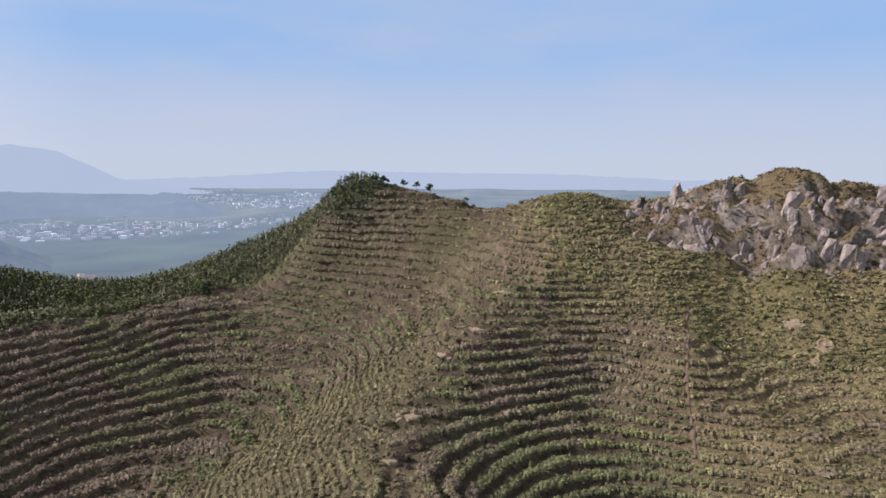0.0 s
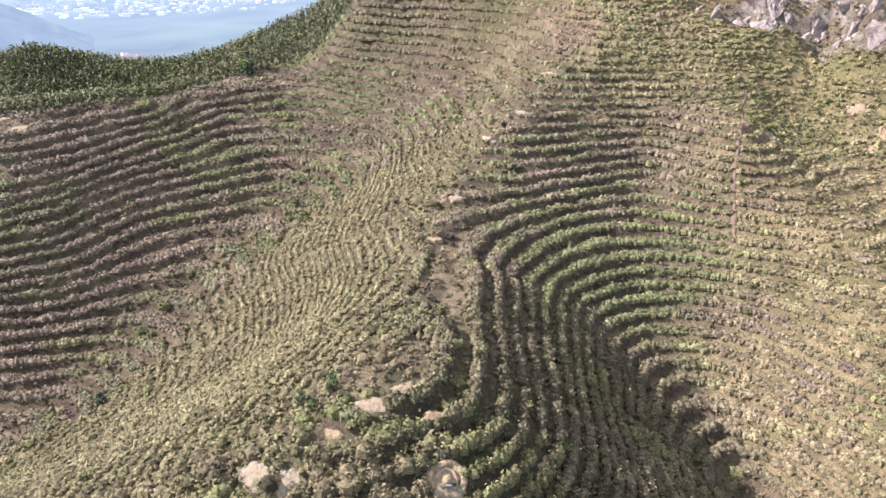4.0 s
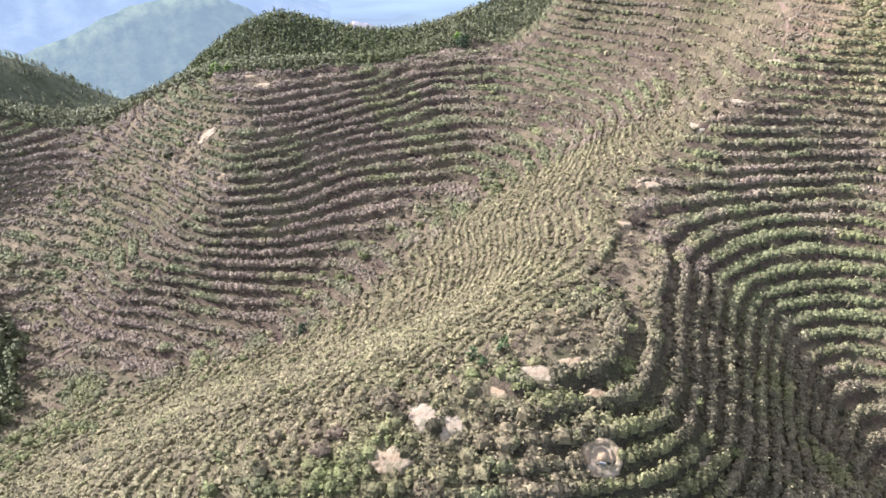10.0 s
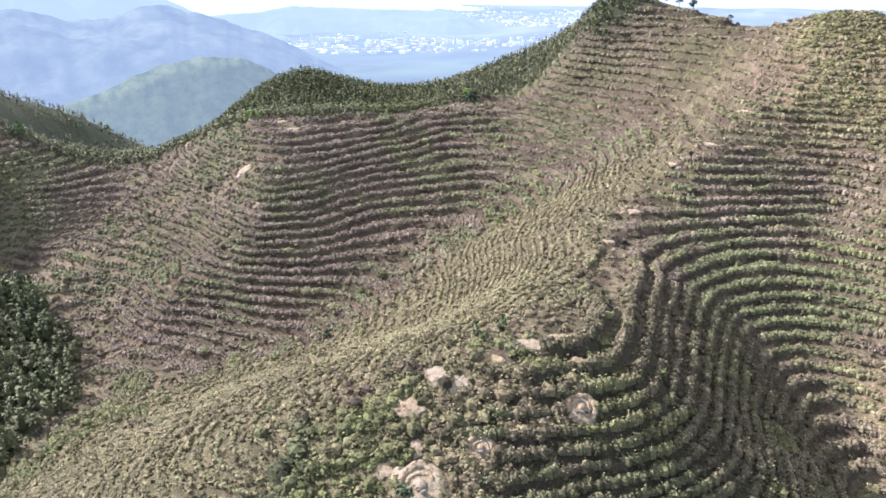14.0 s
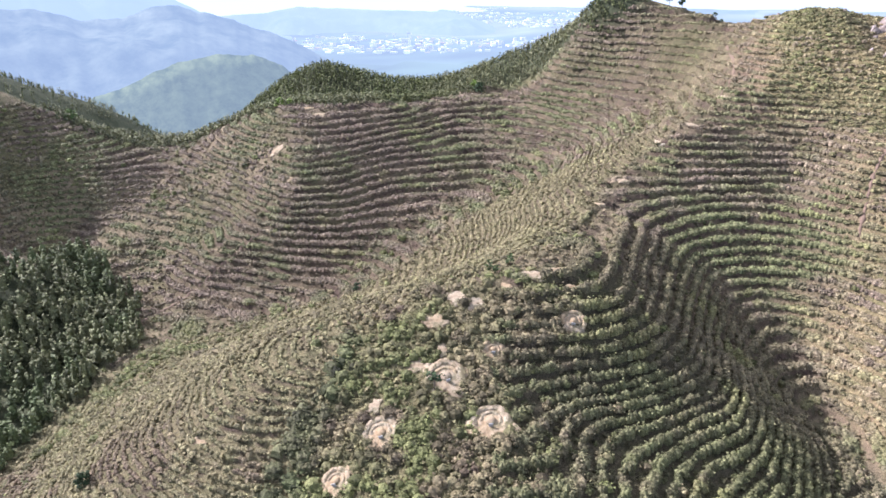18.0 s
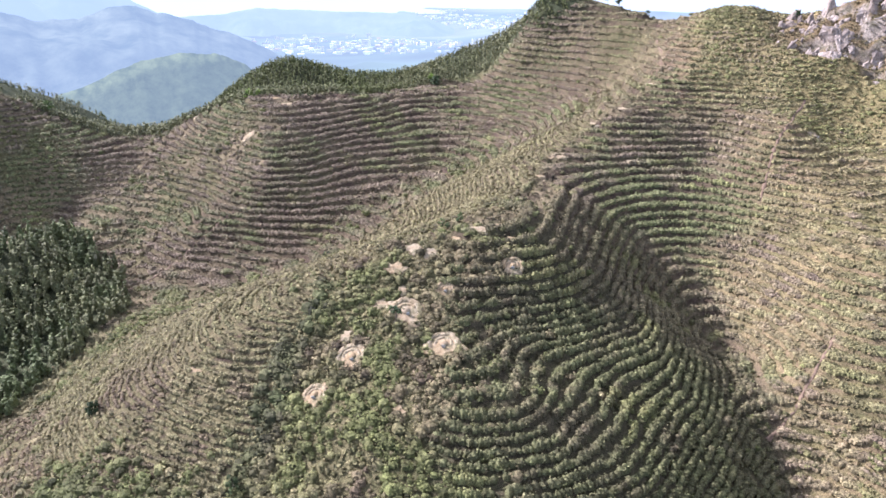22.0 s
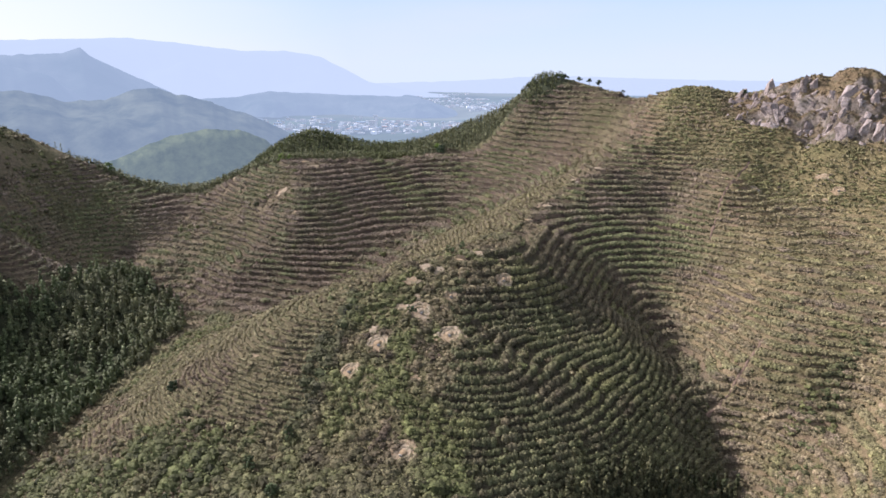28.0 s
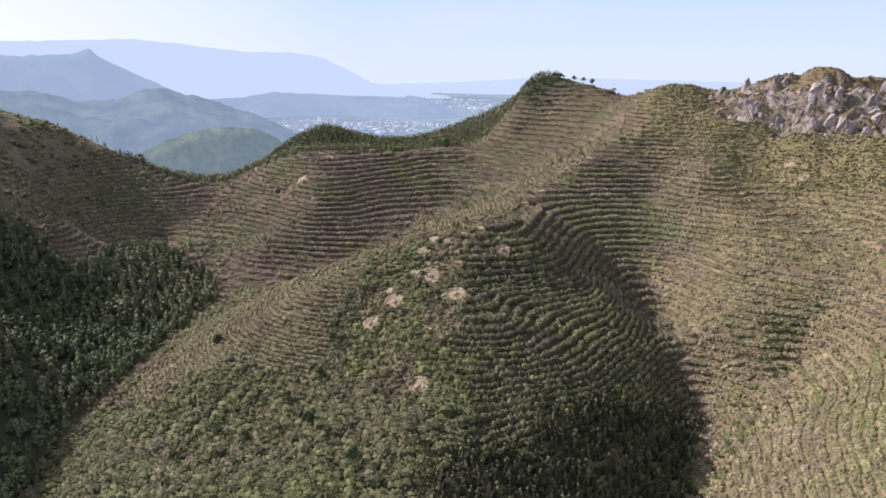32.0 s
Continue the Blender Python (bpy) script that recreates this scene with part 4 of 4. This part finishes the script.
    bmesh.ops.bevel(bm, geom=bm.edges[:], offset=0.05, segments=2, affect="EDGES")
    return bm_mesh("headstone", bm, STONE)


STONE = make_plain("grey_grave_stone", (0.30, 0.29, 0.27), (0.46, 0.45, 0.42), 2.5)
for i, (x, y, size, spin, label) in enumerate(GRAVES):
    g = thing("earth_grave", x, y, label, "grave", "round earth graves", slope_turn(x, y) @ pose(0, 0, 0, 0, 0, spin))
    part("forecourt", patch_mesh(size * 1.15, size * 1.3, 300 + i, 0.12), g, "bare sandy forecourt")
    part("ring_bank", ring_mesh(size * 0.84, size * 0.5, 0.34, -35, 215, 310 + i), g)
    part("inner_bank", ring_mesh(size * 0.5, size * 0.26, 0.26, -30, 210, 330 + i), g)
    part("mound", mound_mesh(size * 0.28, 0.5, 350 + i), g)
    stone = part("headstone", slab_mesh(0.7, 0.16, 0.75), g, "small grey headstone")
    stone.location = (0, -size * 0.34, 0.5)

for i, (x, y, w, d, label) in enumerate(PATCHES):
    ob = new("earth_patch", patch_mesh(w, d, 400 + i, 0.12))
    ob.matrix_world = Matrix.Translation((x, y, at_ground(x, y, 0.05))) @ slope_turn(x, y)
    tagged(ob, label, "bare earth", "bare earth patches")


def track(name, points, width, label, seed):
    """A narrow worn trail laid on the slope."""
    pts = [Vector((*p, 0)) for p in points]
    line = []
    for a, b in zip(pts, pts[1:]):
        n = max(2, int((b - a).length / 0.8))
        line += [a.lerp(b, k / n) for k in range(n)]
    line.append(pts[-1])
    v, f = [], []
    for i, p in enumerate(line):
        d = (line[min(i + 1, len(line) - 1)] - line[max(i - 1, 0)]).normalized()
        side = Vector((-d.y, d.x, 0))
        c = p + side * 0.5 * noise.noise((i * 0.15, seed, 0))
        w = width * (0.8 + 0.5 * noise.noise((i * 0.35, seed, 5)))
        for k in (-1, -0.4, 0.4, 1):
            q = c + side * w * 0.5 * k
            v.append((q.x, q.y, at_ground(q.x, q.y) + (0.16 if abs(k) < 1 else -0.15)))
    for i in range(len(line) - 1):
        for k in range(3):
            f.append((i * 4 + k, i * 4 + k + 1, i * 4 + k + 5, i * 4 + k + 4))
    return tagged(new(name, mesh_from(name, v, f, TRACK_SOIL, flat=False)), label, "trail", kind="structure")


TRACK_SOIL = make_plain("trodden_red_soil", (0.11, 0.075, 0.052), (0.19, 0.13, 0.092), 1.2, 0.95)
for i, (points, width, label) in enumerate(TRAILS):
    track("trail", points, width, label, i + 1)


# rocks of the crag -----------------------------------------------------------
def rock_mesh(seed, w, d, h):
    """An angular block: a hull of random corners, cut and roughened."""
    r = random.Random(seed)
    bm = bmesh.new()
    for _ in range(15):
        a, b = r.uniform(0, 6.28), r.uniform(-1, 1)
        k = r.uniform(0.75, 1.0)
        bm.verts.new((w * k * math.cos(a) * (1 - 0.45 * abs(b)), d * k * math.sin(a) * (1 - 0.45 * abs(b)), h * b))
    hull = bmesh.ops.convex_hull(bm, input=bm.verts[:])
    bmesh.ops.delete(bm, geom=[e for e in set(hull["geom_interior"] + hull["geom_unused"]) if isinstance(e, bmesh.types.BMVert)], context="VERTS")
    bmesh.ops.triangulate(bm, faces=bm.faces[:])
    bmesh.ops.subdivide_edges(bm, edges=bm.edges[:], cuts=2, use_grid_fill=True)
    bmesh.ops.triangulate(bm, faces=bm.faces[:])
    for v in bm.verts:
        p = v.co + Vector((seed * 3.1, 2, 0))
        joint = abs(noise.noise(Vector((p.x * 1.3, p.y * 1.3, p.z * 0.45)))) ** 0.6
        v.co += noise.noise_vector(p * 1.7) * 0.22 - v.co.normalized() * (0.38 * (1 - joint))
    return bm_mesh("rock", bm, ROCK)


ROCKS = [rock_mesh(500 + i, *s) for i, s in enumerate(((2.2, 1.4, 2.6), (1.6, 1.3, 1.5), (2.8, 1.5, 1.7), (1.1, 0.9, 1.6), (1.9, 1.2, 3.2), (1.3, 1.0, 0.9), (2.4, 1.9, 2.2)))]
r = random.Random(77)
cx, cy = rng.uniform(54, 150, 6000), rng.uniform(158, 206, 6000)
on_face = crag(cx, cy) > 0.55
heads = []
for x, y in zip(cx[on_face], cy[on_face]):
    if len(heads) < 60 and at_ground(float(x), float(y)) < 90 and all(math.hypot(x - a, (y - b) * 1.3) > 4.2 for a, b in heads):
        heads.append((float(x), float(y)))
for x0, y0 in heads:
    big = r.uniform(1.0, 1.95)
    lean, turned = r.uniform(-22, 10), r.uniform(-25, 25)
    for i in range(r.randrange(3, 7)):
        away = 0 if i == 0 else r.uniform(0.8, 2.6) * big
        a = r.uniform(0, 6.28)
        x, y = x0 + 1.3 * away * math.cos(a), y0 + 0.8 * away * math.sin(a)
        k = big * (1.0 if i == 0 else r.uniform(0.3, 0.7))
        ob = new("rock", ROCKS[r.randrange(len(ROCKS))])
        ob.matrix_world = Matrix.Translation((x, y, at_ground(x, y, 0.6 * k))) @ pose(0, 0, 0, lean + r.uniform(-8, 8), r.uniform(-14, 14), turned + r.uniform(-18, 18)) @ Matrix.Diagonal((k * r.uniform(0.9, 1.4), k * 0.9, k * r.uniform(0.9, 1.6), 1))
        tagged(ob, ("large pale jagged rock standing out of the crag" if k > 0.75 else "pale and rusty weathered rock on the crag"), "rock", "rocks of the crag")
for x, y, k in ((28, 220, 0.7), (31, 217, 0.5), (25, 222, 0.45), (36, 210, 0.6), (40, 209, 0.4), (46, 207, 0.5), (20, 229, 0.4), (22, 226, 0.55)):
    ob = new("rock", ROCKS[int(x) % len(ROCKS)])
    ob.matrix_world = Matrix.Translation((x, y, at_ground(x, y, 0.1))) @ pose(0, 0, 0, 10, 20, x * 40) @ Matrix.Diagonal((k, k, k, 1))
    tagged(ob, "small weathered rock on the summit ridge", "rock", "rocks of the summit ridge")


# single trees ----------------------------------------------------------------
def limb(bm, a, b, ra, rb, sides=6):
    a, b = Vector(a), Vector(b)
    q = (b - a).to_track_quat("Z", "Y")
    rings = [[bm.verts.new(p + q @ Vector((rr * math.cos(6.2832 * s / sides), rr * math.sin(6.2832 * s / sides), 0))) for s in range(sides)] for p, rr in ((a, ra), (b, rb))]
    for s in range(sides):
        t = (s + 1) % sides
        bm.faces.new((rings[0][s], rings[0][t], rings[1][t], rings[1][s]))


def tree(name, x, y, high, wide, shade, label, category="tree", group="", bare=0.4, tufts=34, count=9, lean=0.0):
    """A trunk with limbs, and a crown of many leafy clumps round the limb ends."""
    t = thing(name, x, y, label, category, group, pose(0, 0, 0, 0, lean, x * 57.3 % 360), 0.15)
    r = random.Random(int(x * 31 + y * 17))
    bm = bmesh.new()
    limb(bm, (0, 0, 0), (0.02 * high, 0, high * 0.5), 0.035 * high, 0.024 * high)
    limb(bm, (0.02 * high, 0, high * 0.5), (0, 0.01 * high, high * 0.93), 0.024 * high, 0.006 * high)
    ends = [(0, 0, high * 0.9)]
    for i in range(9):
        h0 = high * (bare + (0.88 - bare) * i / 9)
        a = i * 2.4 + r.random()
        reach = wide * (1.0 - 0.55 * i / 9) * r.uniform(0.65, 1.0)
        e = (reach * math.cos(a), reach * math.sin(a), h0 + high * r.uniform(0.04, 0.14))
        limb(bm, (0.015 * high, 0, h0), e, 0.012 * high, 0.004 * high, 4)
        ends.append(e)
        ends.append(tuple(0.6 * c for c in e[:2]) + (e[2] * 0.98,))
    part("trunk", bm_mesh("trunk", bm, BARK), t)
    c = np.array([ends[r.randrange(len(ends))] for _ in range(tufts)]) + rng.normal(0, 0.10 * wide, (tufts, 3))
    s = np.full(tufts, 0.26 * wide) * (0.7 + 0.6 * rng.random(tufts))
    col = np.array(shade) * (0.75 + 0.5 * rng.random((tufts, 1)))
    part("crown", plant_mesh("crown", [(leaves(c, s, s * 0.7, s * 0.55, count, 0.3, -1.0, 0.8), 1.0)], col, TREE_LEAF), t)
    return t


PINE, LEAFY, BRIGHT = (0.065, 0.095, 0.045), (0.10, 0.14, 0.055), (0.20, 0.29, 0.06)
for x, y, h, w in ((-4.8, 249, 4.6, 1.9), (-9.5, 248, 3.4, 1.4), (-14.5, 246, 3.0, 1.6), (-21.5, 245, 3.6, 2.2), (-24.5, 246, 2.8, 1.7), (-36.5, 243, 2.8, 1.3), (-39.5, 244, 2.6, 1.2), (-43.5, 250, 3.0, 1.3), (-47, 256, 3.4, 1.4), (8, 238, 2.2, 1.1), (10.5, 236, 2.0, 0.9), (-52, 262, 3.4, 1.4)):
    tree("pine_tree", x, y, h, w, PINE, "small dark pine on the summit skyline", "tree", "skyline pines", 0.45)
tree("pine_tree", 59.2, 203, 3.2, 1.7, PINE, "lone dark bushy tree on the rocky ridge", "tree", "", 0.25)
tree("broadleaf_tree", -82, 232, 5.0, 2.9, (0.05, 0.075, 0.032), "broad dark tree at the edge of the terraces", "tree", "", 0.15, 60)
tree("broadleaf_tree", -85, 236, 4.6, 2.0, BRIGHT, "light green tree behind the dark one", "tree", "", 0.3, 46)
tree("broadleaf_tree", -134, 162, 3.6, 2.1, BRIGHT, "bright green round tree on the low crest", "tree", "bright trees on the crest", 0.15, 56)
tree("broadleaf_tree", -130.5, 163, 2.8, 1.7, BRIGHT, "bright green small tree on the low crest", "tree", "bright trees on the crest", 0.15, 46)
tree("broadleaf_tree", -205, 133, 5.5, 2.4, (0.12, 0.17, 0.06), "light green tree at the valley's saddle", "tree", "", 0.3, 46)
tree("broadleaf_tree", -8.9, 166, 2.4, 1.0, LEAFY, "single dark green bush tree on the crest", "tree", "", 0.2)
tree("pine_tree", -20.6, 36.5, 3.6, 1.5, PINE, "slim pine with a flat crown beside a grave", "tree", "pines among the graves", 0.6, 24)
tree("pine_tree", -17.5, 66.0, 2.6, 1.0, LEAFY, "young green pine on the crest", "tree", "pines among the graves", 0.2)
tree("pine_tree", -21.0, 64.0, 2.2, 0.9, LEAFY, "young green pine on the crest", "tree", "pines among the graves", 0.2)
tree("pine_tree", -19.3, 62.5, 1.8, 0.8, LEAFY, "young green pine on the crest", "tree", "pines among the graves", 0.2)
tree("broadleaf_tree", -73, 13, 2.4, 1.6, (0.04, 0.06, 0.025), "round dark bush on the grassy flank", "bush", "", 0.1, 56)
tree("broadleaf_tree", -66.5, 93.5, 2.6, 1.3, (0.05, 0.075, 0.04), "dark green bush in the gully", "bush", "", 0.15, 40)
for x, y, h in ((-36, 4, 3.4), (-32, -9, 4.2), (-41, -3, 3.6), (-24, -14, 3.8), (-46, -14, 4.0), (-15, -20, 3.5), (-55, -12, 3.2), (-62, -20, 3.6)):
    tree("pine_tree", x, y, h, 0.42 * h, (0.07, 0.095, 0.04), "bushy young pine in the scrub of the lower spur", "tree", "pines of the lower spur", 0.2, 44)
for x, y, h in ((22, -6, 4.2), (27, -2, 3.8), (33, 0, 3.6), (18, -9, 4.0), (38, 4, 3.4), (30, -8, 4.4), (24, 1, 3.4), (41, 9, 3.2), (13, -11, 4.2), (36, -6, 4.0)):
    tree("conifer", x, y, h, 0.24 * h, (0.055, 0.075, 0.032), "young pointed conifer at the spur's foot", "tree", "conifers at the spur's foot", 0.1, 40)
# ---- far land: hills, ranges, town ----
HERE = Vector((20.0, -60.0, 100.0))


def mountain(name, rows, dist, deep, material, seed, label, rough=1.0, foot=PLAIN - 14):
    """A range along rows of (degrees to the left of +y, degrees above the eye's level), falling to the plain on both sides."""
    az = np.array([p[0] for p in rows])[::-1]
    el = np.array([p[1] for p in rows])[::-1]
    low = math.degrees(math.atan((foot - HERE.z) / dist))
    az, el = np.r_[az[0] - 5, az, az[-1] + 5], np.r_[low, el, low]
    a = np.linspace(az[0], az[-1], int(60 + abs(az[-1] - az[0]) * 5))
    top = HERE.z + dist * np.tan(np.radians(np.interp(a, az, el)))
    top += (fbm(a * 40, a * 0, 25, seed, 4)) * dist * 0.0012 * rough
    t = np.linspace(-1, 1, 33)
    A, Tt = np.meshgrid(a, t)
    R = dist + Tt * deep
    x, y = HERE.x - R * np.sin(np.radians(A)), HERE.y + R * np.cos(np.radians(A))
    spur = 1 + 0.75 * fbm(x, y, deep * 0.6, seed + 7, 5) * np.minimum(1, np.abs(Tt) * 3)
    fall = np.clip(1 - np.abs(Tt) ** 0.85 * spur, 0, 1)
    fall[0], fall[-1] = -0.02, -0.02
    z = foot + (top[None] - foot) * fall
    n, m = len(t), len(a)
    i = (np.arange(n - 1)[:, None] * m + np.arange(m - 1)[None]).ravel()
    me = mesh_from(name, np.stack([x.ravel(), y.ravel(), z.ravel()], -1), np.stack([i, i + m, i + m + 1, i + 1], -1), material, flat=False)
    return tagged(new(name, me), label, "mountain", kind="structure")


# haze put into the materials: emission grows with distance
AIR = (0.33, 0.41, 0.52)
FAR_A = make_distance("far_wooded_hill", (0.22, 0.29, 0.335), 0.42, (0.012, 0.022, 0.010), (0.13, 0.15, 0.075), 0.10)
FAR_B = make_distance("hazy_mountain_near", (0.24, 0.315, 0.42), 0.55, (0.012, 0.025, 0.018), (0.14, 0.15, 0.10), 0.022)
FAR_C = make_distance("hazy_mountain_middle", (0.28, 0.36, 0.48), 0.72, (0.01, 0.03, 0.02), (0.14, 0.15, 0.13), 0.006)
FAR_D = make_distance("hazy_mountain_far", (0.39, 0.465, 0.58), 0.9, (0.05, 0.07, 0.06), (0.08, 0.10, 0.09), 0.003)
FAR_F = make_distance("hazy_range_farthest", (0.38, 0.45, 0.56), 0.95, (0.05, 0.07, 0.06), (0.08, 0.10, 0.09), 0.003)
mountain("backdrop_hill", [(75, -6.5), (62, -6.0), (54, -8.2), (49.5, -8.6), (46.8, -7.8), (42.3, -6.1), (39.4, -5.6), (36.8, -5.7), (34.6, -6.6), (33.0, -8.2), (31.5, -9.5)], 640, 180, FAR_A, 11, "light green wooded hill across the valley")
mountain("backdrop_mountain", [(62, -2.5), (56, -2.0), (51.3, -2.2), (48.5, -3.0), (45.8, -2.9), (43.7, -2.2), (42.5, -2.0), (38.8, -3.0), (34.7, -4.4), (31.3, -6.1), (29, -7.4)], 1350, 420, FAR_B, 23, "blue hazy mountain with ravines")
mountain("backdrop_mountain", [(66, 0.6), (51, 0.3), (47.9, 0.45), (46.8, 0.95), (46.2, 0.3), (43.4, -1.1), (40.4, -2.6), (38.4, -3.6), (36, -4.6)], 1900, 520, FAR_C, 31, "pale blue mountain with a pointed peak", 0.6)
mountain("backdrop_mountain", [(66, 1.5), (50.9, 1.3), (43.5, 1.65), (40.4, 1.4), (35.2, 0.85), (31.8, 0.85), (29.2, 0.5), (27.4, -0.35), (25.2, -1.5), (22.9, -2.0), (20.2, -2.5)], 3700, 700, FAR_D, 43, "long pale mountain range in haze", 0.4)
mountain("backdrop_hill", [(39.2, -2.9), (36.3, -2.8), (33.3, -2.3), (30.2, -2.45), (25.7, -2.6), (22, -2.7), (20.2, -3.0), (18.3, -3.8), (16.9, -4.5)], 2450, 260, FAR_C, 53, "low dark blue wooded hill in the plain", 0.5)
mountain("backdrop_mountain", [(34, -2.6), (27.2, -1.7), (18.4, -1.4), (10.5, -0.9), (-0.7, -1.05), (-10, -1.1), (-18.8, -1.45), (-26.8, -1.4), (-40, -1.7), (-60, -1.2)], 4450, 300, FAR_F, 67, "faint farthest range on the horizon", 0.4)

# ---- the town on the plain ----
def house_mesh(name, w, d, h, material, base_z=0.0, over=0.0):
    bm = bmesh.new()
    bmesh.ops.create_cube(bm, size=1, matrix=Matrix.Translation((0, 0, base_z + h / 2)) @ Matrix.Diagonal((w + over, d + over, h, 1)))
    return bm_mesh(name, bm, material)


# walls, roofs and panes carry the air's haze as emission
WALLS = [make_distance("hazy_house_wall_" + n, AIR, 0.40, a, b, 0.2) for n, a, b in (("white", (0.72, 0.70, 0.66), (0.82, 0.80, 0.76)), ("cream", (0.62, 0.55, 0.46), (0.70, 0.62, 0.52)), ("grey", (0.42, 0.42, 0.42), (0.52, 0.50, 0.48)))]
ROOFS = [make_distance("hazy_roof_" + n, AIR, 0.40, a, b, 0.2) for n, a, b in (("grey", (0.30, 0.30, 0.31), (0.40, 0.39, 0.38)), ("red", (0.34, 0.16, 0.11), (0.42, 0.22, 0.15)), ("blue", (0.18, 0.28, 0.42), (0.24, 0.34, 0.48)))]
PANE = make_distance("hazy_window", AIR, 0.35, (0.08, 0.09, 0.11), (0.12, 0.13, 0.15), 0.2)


def town_house(w, d, h, k, label):
    t = tagged(new("town_house"), label, "house", "houses of the town")
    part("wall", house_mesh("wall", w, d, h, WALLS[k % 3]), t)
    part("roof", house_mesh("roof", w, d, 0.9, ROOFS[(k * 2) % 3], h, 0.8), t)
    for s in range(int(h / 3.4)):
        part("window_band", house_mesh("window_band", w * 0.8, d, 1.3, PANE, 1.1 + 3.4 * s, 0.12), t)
    return t


protos = [town_house(w, d, h, k, label) for k, (w, d, h, label) in enumerate((
    (11, 10, 10.5, "white concrete house of three storeys in the hazy town"), (10, 12, 14, "cream concrete house of four storeys in the hazy town"),
    (16, 11, 7.2, "low grey concrete house in the hazy town"), (22, 13, 17.5, "white apartment block in the hazy town"), (26, 16, 7.5, "long low shed with a coloured roof in the plain")))]
r = random.Random(5)
spots = []
while len(spots) < 240:
    a, dist = r.uniform(13, 40), 1750 + 1300 * r.random()
    x, y = HERE.x - dist * math.sin(radians(a)), HERE.y + dist * math.cos(radians(a))
    cl = float(vnoise(np.array([x]), np.array([y]), 330, 201)[0]) + 0.5 * (dist > 2500)
    hill = abs(dist - 2450) < 270 and 17 < a
    if cl < 0.0 or hill or r.random() < 0.1:
        continue
    spots.append((x, y))
for i, (x, y) in enumerate(spots):
    p = protos[r.choice((0, 0, 0, 1, 1, 2, 3, 4))]
    m = Matrix.Translation((x, y, float(base(np.array([x]), np.array([y]))[0]) - 0.5)) @ pose(0, 0, 0, 0, 0, r.choice((12, 12, 102, 40, 130)) + r.uniform(-6, 6))
    copy_thing(p, m @ Matrix.Scale(r.uniform(0.5, 0.8), 4))
for i, p in enumerate(protos):
    x, y = HERE.x - (1700 + 60 * i) * math.sin(radians(22 + i)), HERE.y + (1700 + 60 * i) * math.cos(radians(22 + i))
    p.matrix_world = Matrix.Translation((x, y, float(base(np.array([x]), np.array([y]))[0]) - 0.5))

# the cutting glows a little with the air's painted haze
CUT = make_distance("hazy_red_cutting", AIR, 0.3, (0.42, 0.27, 0.18), (0.55, 0.40, 0.30), 0.02)
mountain("road_cutting", [(29.6, -9.4), (28.4, -8.3), (27.6, -7.9), (26.6, -8.0), (25.6, -8.5), (24.8, -9.4)], 800, 45, CUT, 83, "orange bare road cutting in the lowland")


def town_mass(count):
    """The rest of the town: small blocks with flat roofs, too many to count."""
    n = count * 6
    a, dist = rng.uniform(8, 41, n), 1650 + 2300 * rng.random(n) ** 0.8
    x, y = HERE.x - dist * np.sin(np.radians(a)), HERE.y + dist * np.cos(np.radians(a))
    w = vnoise(x, y, 330, 201) + 0.5 * smooth(2300, 2800, dist) + 0.4 * vnoise(x, y, 90, 203)
    ok = (w > 0.25) & ~((np.abs(dist - 2450) < 270) & (a > 17))
    x, y = x[ok][:count], y[ok][:count]
    k = len(x)
    wide, deep, high = rng.uniform(4, 8, k), rng.uniform(4, 7, k), rng.uniform(3, 8, k)
    turn = rng.choice([0.2, 0.7, 1.77], k) + rng.normal(0, 0.1, k)
    z = base(x, y) - 0.5
    corner = np.array([(-1, -1, 0), (1, -1, 0), (1, 1, 0), (-1, 1, 0), (-1, -1, 1), (1, -1, 1), (1, 1, 1), (-1, 1, 1)], float)
    lx, ly = corner[None, :, 0] * wide[:, None], corner[None, :, 1] * deep[:, None]
    v = np.stack([x[:, None] + lx * np.cos(turn)[:, None] - ly * np.sin(turn)[:, None], y[:, None] + lx * np.sin(turn)[:, None] + ly * np.cos(turn)[:, None], z[:, None] + corner[None, :, 2] * high[:, None]], -1)
    quad = np.array([(0, 1, 5, 4), (1, 2, 6, 5), (2, 3, 7, 6), (3, 0, 4, 7), (4, 5, 6, 7)])
    f = (quad[None] + (np.arange(k) * 8)[:, None, None]).reshape(-1, 4)
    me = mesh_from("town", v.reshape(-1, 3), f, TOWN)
    return tagged(new("town", me), "mass of small pale houses in the hazy plain", "town", kind="stuff")


# haze mixed into the small houses as emission, too
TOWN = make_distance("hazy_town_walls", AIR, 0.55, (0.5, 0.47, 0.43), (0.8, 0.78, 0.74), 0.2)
shade = TOWN.node_tree
island = shade.nodes.new("ShaderNodeNewGeometry")
hue = shade.nodes.new("ShaderNodeValToRGB")
for e, (at, c) in zip([hue.color_ramp.elements[0], hue.color_ramp.elements[1], hue.color_ramp.elements.new(0.4), hue.color_ramp.elements.new(0.7)], ((0.0, (0.30, 0.20, 0.16)), (1.0, (0.72, 0.71, 0.68)), (0.3, (0.30, 0.30, 0.30)), (0.65, (0.48, 0.46, 0.42)))):
    e.position, e.color = at, (*c, 1)
shade.links.new(island.outputs["Random Per Island"], hue.inputs[0])
shade.links.new(hue.outputs[0], shade.nodes["Principled BSDF"].inputs["Base Color"])
town_mass(1700)
